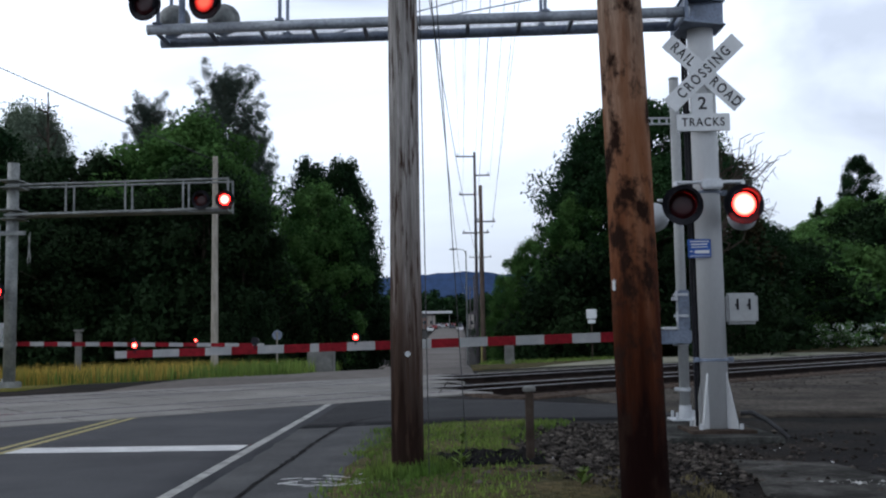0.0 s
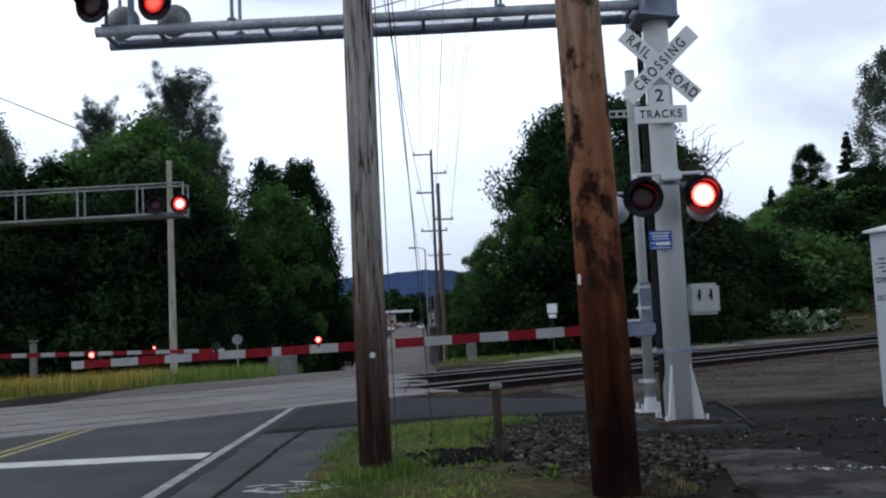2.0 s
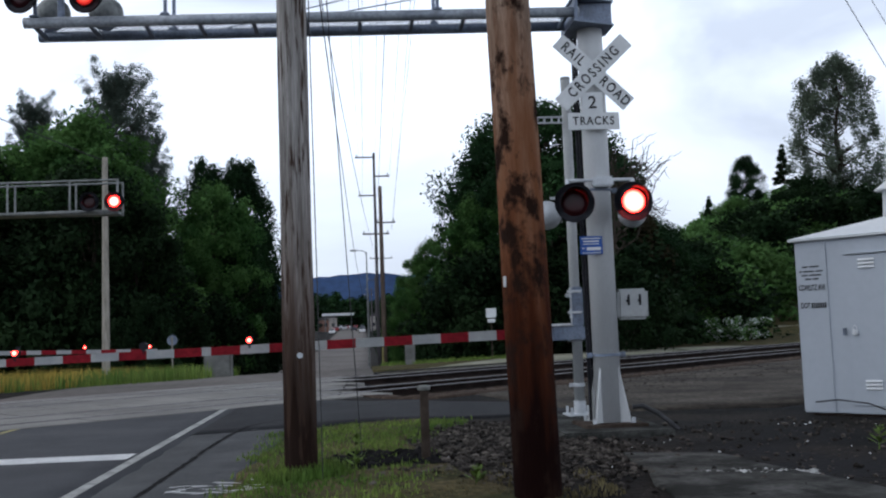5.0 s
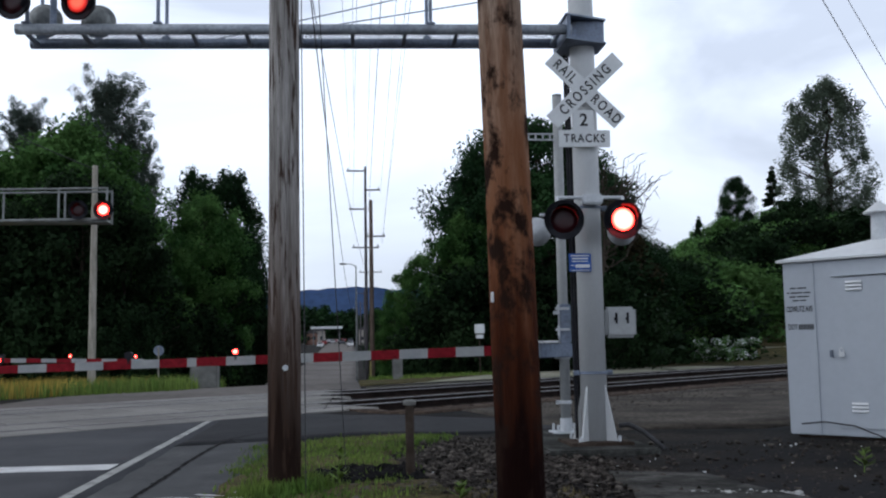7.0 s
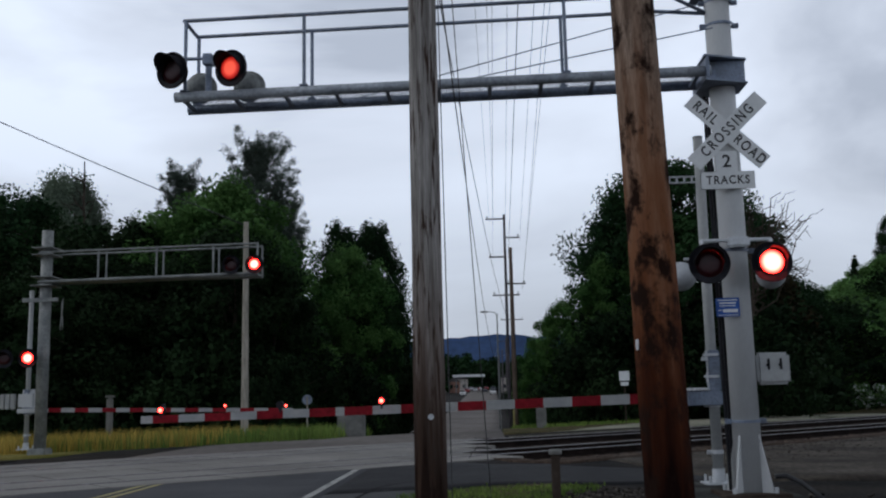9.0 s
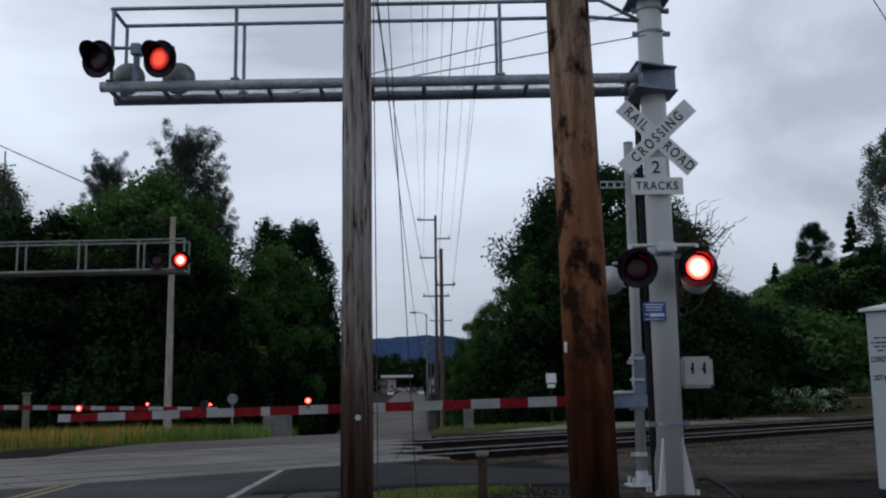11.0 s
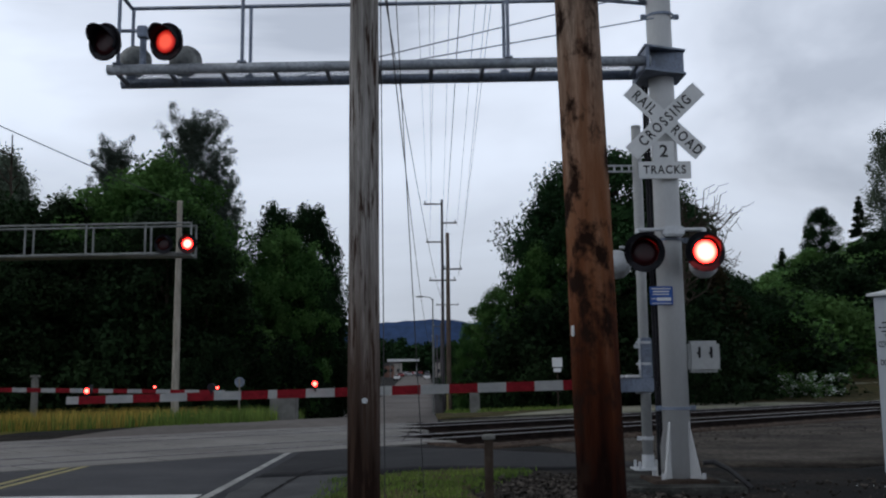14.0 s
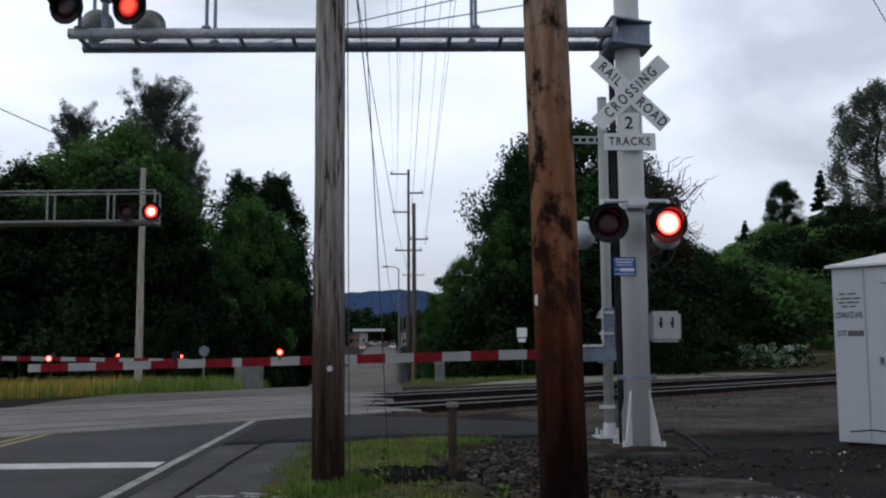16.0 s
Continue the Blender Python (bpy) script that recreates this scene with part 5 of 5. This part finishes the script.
# right of the street, behind the mast
for px, y, h, kind, wide in ((1050, 60, 12.8, "maple", 0.66), (1085, 62, 15.4, "maple", 0.75), (1160, 60, 15.2, "maple", 0.95), (1225, 62, 13.4, "maple", 0.85), (1285, 60, 9.0, "bronze", 0.9),
                             (1018, 58, 9.3, "alder", 0.72), (945, 62, 7.6, "alder", 0.8), (895, 74, 6.6, "alder", 0.75), (1010, 54, 5.4, "darkbush", 0.9), (1110, 54, 5.6, "darkbush", 1.0), (1200, 55, 6.0, "under", 1.2),
                             (960, 56, 4.0, "darkbush", 0.8), (1280, 57, 6.2, "darkbush", 1.1), (1350, 62, 7.4, "maple", 1.1), (1400, 66, 6.6, "darkbush", 1.2), (1330, 70, 9.4, "maple", 1.0), (868, 90, 6.0, "maple", 0.7),
                             (872, 120, 7.2, "tall", 0.8), (862, 160, 8.0, "tall", 0.8), (1440, 70, 5.4, "bush", 1.2), (1500, 80, 6.4, "bush", 1.2), (1570, 86, 7.5, "darkbush", 1.2), (1660, 92, 8.0, "darkbush", 1.3), (1760, 96, 9.0, "darkbush", 1.3)):
    plant(kind, at_px(px, y), y, h, wide=wide)
# the wooded bank to the east
bank_rng = random.Random(5)
for i in range(40):
    px = 1385 + 470 * ((i * 0.618) % 1.0)
    y = 84 + 1.1 * i + bank_rng.uniform(-3, 3)
    plant("bush" if i % 5 else "darkbush", at_px(px, y), y, bank_rng.uniform(3.6, 5.6), wide=1.25)
plant("poplar", at_px(1704, 122), 122, 21.8, wide=1.05)
plant("tall", at_px(1526, 135), 135, 11.5, wide=0.95)
plant("conifer", at_px(1597, 132), 132, 12.4, wide=0.8)
plant("conifer", at_px(1453, 125), 125, 7.8, wide=0.8)


# low white-flowering shrubs at the foot of the bank
for px, y in ((1455, 57), (1480, 58), (1503, 57), (1528, 59)):
    rng = np.random.default_rng(px)
    t = thing("flowering_shrub", pose(at_px(px, y), y, height(at_px(px, y), y)), "low green shrub with white blossom", "shrub", "white-flowering shrubs")
    cl = [(rng.uniform(-0.7, 0.7), rng.uniform(-0.4, 0.4), rng.uniform(0.3, 1.5), 0.38) for _ in range(12)]
    for nm, mat, per, size in (("foliage", LEAF_E, 40, 0.16), ("blossom", SIGN_W, 26, 0.12)):
        o = new(nm, leaf_cloud(nm, px, cl, per, size, mat, 1.0))
        o.parent = t


# a bare dead tree beside the maple
def dead_tree(x, y):
    t = thing("dead_tree", pose(x, y, height(x, y)), "bare grey dead tree with twisting branches", "tree")
    rng = np.random.default_rng(4)
    bm = bmesh.new()
    limb(bm, (0, 0, -0.5), (0.3, 0, 8.0), 0.12, 0.05, rng, 7, 6)
    for i in range(36):
        z = 4.6 + 5.5 * rng.random()
        a = Vector((0.3 * min(1, z / 8.0), 0, min(z, 7.9)))
        b = a + Vector((rng.uniform(-0.3, 3.2), rng.uniform(-1.2, 1.2), rng.uniform(0.4, 3.6)))
        limb(bm, a, b, 0.046, 0.016, rng, 5, 5, 0.35)
        for k in range(3):
            c = a.lerp(b, rng.uniform(0.4, 0.95))
            limb(bm, c, c + Vector((rng.uniform(-0.3, 1.1), rng.uniform(-0.5, 0.5), rng.uniform(-0.5, 0.9))), 0.020, 0.010, rng, 4, 3, 0.3)
    part("crown", bm, BARK, t)


dead_tree(at_px(1266, 50), 50)
plant("darkbush", at_px(1285, 49), 49, 4.4, wide=0.8)


def dead_snag(x, y, h):
    t = thing("dead_snag", pose(x, y, height(x, y)), "bare broken dead trunk standing above the wood", "tree")
    rng = np.random.default_rng(8)
    bm = bmesh.new()
    limb(bm, (0, 0, -0.5), (0.4, 0, h), 0.24, 0.05, rng, 7, 7, 0.06)
    for i in range(9):
        a = Vector((0.35, 0, h * rng.uniform(0.72, 0.96)))
        limb(bm, a, a + Vector((rng.uniform(-1.6, 0.9), rng.uniform(-0.6, 0.6), rng.uniform(0.3, 1.6))), 0.05, 0.015, rng, 5, 3, 0.25)
    part("trunk", bm, BARK, t)


dead_snag(at_px(62, 60), 60, 18.0)
dead_snag(at_px(285, 63), 63, 17.0)


# ---- distance ----
def ridge(name, y, pts, mat, label):
    """A distant ridge as a solid sloping mass."""
    vs, fs = [], []
    for x, z in pts:
        vs += [(x, y - 250, -10), (x, y - 90, z * 0.55), (x, y, z), (x, y + 300, -10)]
    for i in range(len(pts) - 1):
        for k in range(3):
            a = i * 4 + k
            fs.append((a, a + 1, a + 5, a + 4))
    ob = mesh_from(name, vs, fs, mat)
    return tagged(ob, label, "mountain", kind="structure")


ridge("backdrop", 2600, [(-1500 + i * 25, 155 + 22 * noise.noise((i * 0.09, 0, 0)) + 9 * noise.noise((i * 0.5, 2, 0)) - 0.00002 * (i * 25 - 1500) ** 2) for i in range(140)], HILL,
      "distant wooded ridge on the horizon, blue haze in its colour")

# ---- the green bank and the ground cover ----
grid_sheet("bank", spread(16, 120, 4), spread(52, 190, 4), EARTH, 0.05, "green overgrown bank rising behind the railway", "bank")


def blades(name, spots, mat, h, w, label, category="grass", seed=1, lean=0.35):
    """Grass as many thin bent blades. spots: (x, y) places."""
    rng = np.random.default_rng(seed)
    vs, fs = [], []
    for x, y in spots:
        z = height(x, y) - 0.01
        hh = h * (0.45 + 0.8 * rng.random())
        a = rng.random() * 6.283
        dx, dy = math.cos(a), math.sin(a)
        b = rng.random() * 6.283
        lx, ly = lean * hh * math.cos(b) * rng.random(), lean * hh * math.sin(b) * rng.random()
        ww = w * (0.6 + 0.8 * rng.random())
        k = len(vs)
        vs += [(x - dx * ww, y - dy * ww, z), (x + dx * ww, y + dy * ww, z), (x + dx * ww * 0.7 + lx * 0.4, y + dy * ww * 0.7 + ly * 0.4, z + hh * 0.6),
               (x - dx * ww * 0.7 + lx * 0.4, y - dy * ww * 0.7 + ly * 0.4, z + hh * 0.6), (x + lx, y + ly, z + hh)]
        fs += [(k, k + 1, k + 2, k + 3), (k + 3, k + 2, k + 4)]
    ob = mesh_from(name, vs, fs, mat)
    return tagged(ob, label, category, kind="stuff")


g_rng = np.random.default_rng(21)


def scatter(n, fn, x0, x1, y0, y1):
    """Places inside a box kept with the chance fn(x, y)."""
    out = []
    while len(out) < n:
        x, y = g_rng.uniform(x0, x1), g_rng.uniform(y0, y1)
        if g_rng.random() < fn(x, y):
            out.append((x, y))
    return out


def lawn(x, y):
    """Thick round the grey pole, thinning to the gravel."""
    k = noise.noise((x * 1.3, y * 1.3, 5.0))
    left = ss(-1.35, -0.95, x + 0.12 * k)
    right = 1 - ss(0.0, 0.9, x - 0.16 * (y - 10.5) + 0.5 * k)
    if y > 11.2:
        right = 1 - ss(0.1, 0.5, x - 0.33 * (y - 11.2) + 0.3 * k)
    near = 1.0 if y < 10.6 or y > 11.3 else 0.45
    return left * right * near * (1 - ss(14.4, 14.9, y)) * (0.35 + 0.65 * ss(-0.25, 0.2, noise.noise((x * 2.3, y * 2.3, 1.0))))


blades("green_lawn", scatter(9500, lawn, -1.5, 2.2, 6.6, 14.9), GRASS, 0.065, 0.008, "short green grass around the wooden pole", seed=3)
blades("long_lawn", scatter(900, lambda x, y: 1 - ss(0.2, 0.55, math.hypot(x + 0.5, y - 10.1)), -1.2, 0.3, 9.3, 10.6), GRASS, 0.13, 0.009, "longer green grass at the foot of the pole", seed=4)
blades("dry_lawn", scatter(3500, lambda x, y: 0.6 * (noise.noise((x * 1.6, y * 1.6, 9.0)) > 0.0), 0.0, 2.0, 7.0, 10.0), STRAW, 0.04, 0.007, "thin dry grass in the gravel", seed=5)


def in_field(x, y):
    s = across(x, y)
    if x > -9.3 + 0.15 * (y - 36) or s < 31.5:
        return 0.0
    return 1.0 if s < 45 else 0.4


blades("dry_meadow", scatter(34000, in_field, -30, -6, 20, 47), DRY, 0.62, 0.012, "tall yellow dry grass in the field", seed=6)
blades("green_meadow", scatter(13000, lambda x, y: (1.0 if x > -9.5 else 0.45) if across(x, y) > 30.5 else 0.0, -30, -5.6, 30, 48), GRASS, 0.55, 0.014, "green rough grass along the field", seed=7)
blades("roadside_meadow", scatter(4000, lambda x, y: 1.0, -13.5, -9.0, 52, 76), GRASS, 0.45, 0.03, "bright green grass beside the far street", seed=8)
blades("roadside_meadow", scatter(4000, lambda x, y: 1.0 if x > 1.0 + 0.01 * (y - 40) and across(x, y) > 30 else 0.0, 0.9, 8, 42, 72), GRASS, 0.2, 0.016, "bright green grass under the far utility poles", seed=9)


def weed(x, y, h, seed, mat=GRASS, label="tall green leafy weed in the grass"):
    """A single tall weed with narrow leaves up its stem."""
    rng = np.random.default_rng(seed)
    t = thing("tall_weed", pose(x, y, height(x, y)), label, "weed")
    bm = bmesh.new()
    tube_path(bm, [(0, 0, -0.02), (0.01, 0, h * 0.5), (0.03, 0.01, h)], 0.007, 0.003, 6)
    part("stem", bm, mat, t)
    bm = bmesh.new()
    for i in range(34):
        z = h * (0.12 + 0.88 * rng.random())
        a = rng.random() * 6.283
        ln = 0.11 * (1.15 - z / h) + 0.03
        d = Vector((math.cos(a), math.sin(a), 0.55)).normalized() * ln
        s = Vector((-math.sin(a), math.cos(a), 0)) * ln * 0.16
        o = Vector((0.03 * z / h, 0, z))
        q = [bm.verts.new(p) for p in (o, o + d * 0.5 + s, o + d, o + d * 0.5 - s)]
        bm.faces.new(q)
    part("foliage", bm, mat, t)


weed(-0.02, 9.6, 0.52, 1)
weed(0.95, 8.9, 0.16, 2)
weed(4.9, 9.9, 0.22, 5)


def rocks(name, n, fn, box4, r0, r1, mat, label, seed):
    """Loose stones as dented low-poly lumps."""
    rng = np.random.default_rng(seed)
    base = bmesh.new()
    bmesh.ops.create_icosphere(base, subdivisions=1, radius=1.0)
    bv = np.array([v.co[:] for v in base.verts])
    bf = [[v.index for v in f.verts] for f in base.faces]
    base.free()
    vs, fs = [], []
    for x, y in scatter(n, fn, *box4):
        r = r0 + (r1 - r0) * rng.random() ** 3
        sc = r * (0.6 + 0.8 * rng.random(3)) * np.array([1, 1, 0.62])
        a = rng.random() * 6.283
        c, s = math.cos(a), math.sin(a)
        v = bv * (1 + 0.22 * rng.normal(size=(len(bv), 1))) * sc
        v = v @ np.array([[c, s, 0], [-s, c, 0], [0, 0, 1]]) + np.array([x, y, height(x, y) + 0.15 * r])
        k = len(vs)
        vs += v.tolist()
        fs += [[i + k for i in f] for f in bf]
    ob = mesh_from(name, vs, fs, mat)
    return tagged(ob, label, "stones", kind="stuff")


def pit(x, y):
    """The rough gravel strip between the poles and the mast."""
    k = noise.noise((x * 0.9, y * 0.9, 2.0))
    a = ss(-0.1, 0.5, x - 0.25 * (y - 10.4) + 0.35 * k) * (1 - ss(2.3, 3.0, x - 0.1 * (11 - y) + 0.3 * k))
    return a * ss(8.6, 9.6, y + 0.6 * k) * (1 - ss(13.6, 14.4, y))


TRACK_ROCK = material("rust_stained_ballast", ((0.008, 0.007, 0.006), (0.024, 0.019, 0.016)), 0.95, scale=5, bump=0.4, bump_scale=24, island=0.6, spec=0.06)
rocks("loose_gravel", 5200, pit, (-0.3, 3.6, 7.6, 14.6), 0.008, 0.042, ROCK, "rough dark loose gravel stones between the poles", 31)
rocks("loose_gravel", 1500, lambda x, y: 1.0, (1.6, 7.0, 7.6, 13.0), 0.007, 0.034, ROCK, "scattered small stones on dark ground", 32)
rocks("track_ballast", 3200, lambda x, y: 1.0 if 16.9 < across(x, y) < 25.0 and x > 1.3 else 0.0, (1.0, 32, 16, 54), 0.03, 0.07, TRACK_ROCK, "dark oily ballast stones between the rails", 33)
BROWN_ROCK = material("rust_brown_stones", ((0.035, 0.024, 0.018), (0.11, 0.082, 0.062)), 0.95, scale=5, bump=0.4, bump_scale=24, island=0.6, spec=0.06)
rocks("track_ballast", 3000, lambda x, y: 1.0 if 14.0 < across(x, y) < 16.9 and x > 1.6 else 0.0, (1.0, 26, 14, 46), 0.02, 0.055, BROWN_ROCK, "brown crushed stones beside the near rail", 37)
rocks("loose_gravel", 2600, lambda x, y: 1.0 if 10.5 < across(x, y) < 15.2 else 0.0, (3.4, 15, 8, 27), 0.012, 0.036, ROCK, "scattered small stones on the gravel yard", 36)
DARK_ROCK = material("charred_rubble", ((0.007, 0.007, 0.007), (0.018, 0.017, 0.017)), 0.95, scale=5, bump=0.4, bump_scale=20, island=0.4, spec=0.06)
rocks("dark_rubble", 800, lambda x, y: 1 - ss(0.25, 0.55, abs((x - 0.22) * 0.9)) if abs(y - 10.7) < 0.5 else 0.0, (-0.35, 0.85, 10.2, 11.2), 0.02, 0.09, DARK_ROCK, "dark rubble heap beside the grey pole", 34)
rocks("pale_litter", 45, lambda x, y: 1.0, (0.0, 6.5, 7.4, 12.5), 0.008, 0.026, SIGN_W, "small pale scraps on the gravel", 35)


# crack along the shoulder and smeared white marks on it
def crack(pts, width, seed):
    rng = np.random.default_rng(seed)
    vs, fs = [], []
    line = []
    for (x0, y0), (x1, y1) in zip(pts, pts[1:]):
        for i in range(14):
            t = i / 14
            line.append((x0 + (x1 - x0) * t + rng.normal() * 0.007, y0 + (y1 - y0) * t))
    for i, (x, y) in enumerate(line):
        w = width * (0.5 + rng.random())
        z = height(x, y) + 0.0125
        vs += [(x - w, y, z), (x + w, y + 0.3 * w, z)]
        if i:
            k = 2 * i
            fs.append((k - 2, k - 1, k + 1, k))
    ob = mesh_from("pavement_crack", vs, fs, DARK_ROCK)
    tagged(ob, "dark open crack along the asphalt edge", "crack", kind="structure")


crack([(-1.87, 6.0), (-1.88, 9.9), (-1.87, 10.6), (-1.84, 11.6), (-1.83, 12.9), (-1.76, 14.7), (-1.66, 15.9), (-1.45, 16.4), (-1.2, 16.8)], 0.026, 3)
s_rng = random.Random(9)
for i in range(22):
    x, y = s_rng.uniform(-1.62, -0.82), s_rng.uniform(9.55, 10.25)
    a = s_rng.uniform(-0.5, 0.5)
    ln, w = s_rng.uniform(0.04, 0.17), s_rng.uniform(0.010, 0.028)
    c, s = math.cos(a), math.sin(a)
    z = height(x, y) + 0.017
    ob = mesh_from("white_mark", [(x + c * u - s * v, y + s * u + c * v, z) for u, v in ((-ln, -w), (ln * 0.9, -w * 0.7), (ln, w * 0.6), (-ln * 0.8, w))], [(0, 1, 2, 3)], PAINT_W)
    tagged(ob, "smeared white mark on old asphalt", "road marking", kind="structure")


# ---- the far end of the street ----
WALL_T = material("pale_stucco", ((0.32, 0.29, 0.26), (0.42, 0.38, 0.34)), 0.9, scale=0.3, bump_scale=3)
WALL_R = material("faded_brick_wall", ((0.22, 0.12, 0.09), (0.30, 0.17, 0.13)), 0.9, scale=0.5, bump_scale=4)
ROOF_D = material("dark_shingles", ((0.07, 0.065, 0.065), (0.12, 0.11, 0.11)), 0.9, scale=0.4, bump_scale=3)
GLASS_D = material("dark_window_glass", ((0.03, 0.035, 0.04), (0.05, 0.055, 0.06)), 0.15, scale=0.5, bump_scale=3)


FAR = 1.36  # the town's distance


def house(x, y, w, d, h, wall, label):
    x, y = x * FAR, y * FAR
    z = height(x, y)
    t = thing("street_building", pose(x, y, z), label, "building", "buildings along the far street")
    bm = bmesh.new()
    box(bm, (-w / 2, -d / 2, -1), (w / 2, d / 2, h), 0.05)
    part("wall", bm, wall, t)
    bm = bmesh.new()
    v = [bm.verts.new(p) for p in ((-w / 2 - 0.4, -d / 2 - 0.4, h), (w / 2 + 0.4, -d / 2 - 0.4, h), (w / 2 + 0.4, d / 2 + 0.4, h), (-w / 2 - 0.4, d / 2 + 0.4, h), (0, -d / 2 - 0.4, h + 1.6), (0, d / 2 + 0.4, h + 1.6))]
    for f in ((0, 1, 4), (1, 2, 5, 4), (2, 3, 5), (3, 0, 4, 5), (3, 2, 1, 0)):
        bm.faces.new([v[i] for i in f])
    part("roof", bm, ROOF_D, t)
    for i in range(max(2, int(w / 2.2))):
        u = -w / 2 + w * (i + 0.5) / max(2, int(w / 2.2))
        bm = bmesh.new()
        box(bm, (u - 0.55, -d / 2 - 0.05, 1.0), (u + 0.55, -d / 2 + 0.02, 2.3), 0.02)
        part("window", bm, GLASS_D, t)


house(-12.0, 330, 8, 10, 3.6, WALL_T, "pale low shop building at the end of the street")
house(-10.2, 300, 5, 8, 3.0, WALL_R, "reddish low building at the end of the street")
house(6.8, 290, 7, 10, 3.8, WALL_R, "faded brick building beside the distant street")
house(-8.2, 284, 5, 8, 4.4, WALL_T, "pale low shop building beside the distant street")
house(-9.6, 268, 4, 7, 3.4, WALL_R, "reddish low building beside the forecourt")
house(4.6, 262, 4, 8, 4.6, WALL_T, "pale narrow building beside the distant street")
house(-2.0, 420, 14, 10, 5.0, WALL_T, "pale building closing the far end of the street")
canopy = thing("station_canopy", pose(-6.3 * FAR, 250 * FAR, height(-6.3 * FAR, 250 * FAR)), "white flat forecourt canopy on posts beside the street", "canopy")
bm = bmesh.new()
box(bm, (-4, -3, 5.0), (7.0, 3, 5.8), 0.05)
part("roof", bm, ROOF, canopy)
for x in (-3, 0, 6):
    bm = bmesh.new()
    box(bm, (x - 0.15, -0.15, -0.5), (x + 0.15, 0.15, 5.0), 0.02)
    part("post", bm, FAR_STEEL, canopy)

TYRE = material("tyre_rubber", ((0.015, 0.015, 0.015), (0.03, 0.03, 0.03)), 0.9, scale=3, bump_scale=9)
CAR_PAINTS = [material("car_paint_" + n, (c, [v * 1.15 for v in c]), 0.3, scale=0.5, bump_scale=2) for n, c in
              (("white", (0.6, 0.6, 0.6)), ("dark", (0.04, 0.045, 0.06)), ("red", (0.25, 0.03, 0.03)), ("silver", (0.36, 0.37, 0.38)))]


def car(x, y, mat, label, turn=0):
    x, y = x * FAR, y * FAR
    t = thing("parked_car", pose(x, y, height(x, y) + 0.01, 0, 0, turn), label, "car", "cars on the far street")
    prof = ((-2.1, 0.35), (-2.15, 0.75), (-1.9, 0.98), (-1.15, 1.05), (-0.65, 1.46), (0.9, 1.48), (1.5, 1.08), (2.1, 0.95), (2.2, 0.6), (2.1, 0.35))
    bm = bmesh.new()
    a = [bm.verts.new((-0.86 + (0.12 if z > 1.2 else 0), u, z)) for u, z in prof]
    b = [bm.verts.new((0.86 - (0.12 if z > 1.2 else 0), u, z)) for u, z in prof]
    bm.faces.new(a)
    bm.faces.new(b[::-1])
    for i in range(len(prof)):
        j = (i + 1) % len(prof)
        bm.faces.new((a[i], b[i], b[j], a[j]))
    bmesh.ops.recalc_face_normals(bm, faces=bm.faces)
    part("body", bm, mat, t)
    bm = bmesh.new()
    v = [bm.verts.new(p) for p in ((-0.72, -1.13, 1.09), (0.72, -1.13, 1.09), (0.64, -0.72, 1.43), (-0.64, -0.72, 1.43))]
    bm.faces.new(v)
    part("windscreen", bm, GLASS_D, t)
    for sx in (-0.84, 0.84):
        for u in (-1.35, 1.35):
            bm = bmesh.new()
            tube(bm, (sx - 0.1, u, 0.33), (sx + 0.1, u, 0.33), 0.33, None, 14)
            part("wheel", bm, TYRE, t)


car(-5.6, 205, CAR_PAINTS[0], "white parked car far along the street")
car(0.7, 215, CAR_PAINTS[0], "white car far along the street")
car(-1.2, 235, CAR_PAINTS[1], "dark car far along the street")
car(-3.6, 245, CAR_PAINTS[3], "silver car far along the street")
car(-5.4, 232, CAR_PAINTS[2], "red parked car far along the street")
car(0.9, 250, CAR_PAINTS[1], "dark car far along the street")
for i in range(26):
    px = 690 + 240 * ((i * 0.618) % 1.0)
    yy = 300 + 12 * i if abs(px - 800) > 62 else 450 + 9 * i
    plant("far", at_px(px, yy), yy, 10 + 6 * ((i * 0.37) % 1.0), wide=1.2)
for i in range(18):
    px = 745 + 120 * ((i * 0.618) % 1.0)
    plant("far", at_px(px, 480 + 14 * i), 480 + 14 * i, 13 + 7 * ((i * 0.37) % 1.0), wide=1.3)
c_rng = random.Random(12)
for i in range(10):
    lane = (-5.3, -3.4, -1.0, 0.9)[i % 4]
    car(lane, 262 + 9 * i, CAR_PAINTS[c_rng.randrange(4)], "small distant car on the far street")
MORTAR = material("pale_crumbled_mortar", ((0.22, 0.22, 0.21), (0.42, 0.42, 0.40)), 0.95, scale=5, bump=0.5, bump_scale=30, island=0.4, spec=0.1)
rocks("mortar_crumbs", 800, lambda x, y: math.exp(-((y - 8.78 - 0.28 * (3.45 - x) + 0.05 * noise.noise((x * 6, y * 6, 2))) / 0.07) ** 2) * ss(2.75, 3.3, x) * (1 - ss(3.62, 3.72, x)),
      (2.75, 3.75, 8.4, 9.4), 0.005, 0.030, MORTAR, "pale crumbled mortar along the slab's edge", 38)


# ---- what flashes ----
def motions():
    """Each lamp disc comes forward to its lens while lit and sits back in the housing while dark."""
    for lamp, phase, front, back in LIT:
        rows = []
        spans = flashes(phase)

        def lit(t):
            return any(a <= t < b for a, b in spans)

        rows.append((0.0, pose(0, front if lit(0.0) else back, 0)))
        for a, b in spans:
            for t, before, after in ((a, back, front), (b, front, back)):
                if 0.05 < t < 15.95:
                    f = round(t * FPS)
                    rows.append(((f - 1) / FPS, pose(0, before, 0)))
                    rows.append((f / FPS, pose(0, after, 0)))
        rows.append((16.0, pose(0, front if lit(16.0) else back, 0)))
        walk(lamp, rows)


motions()
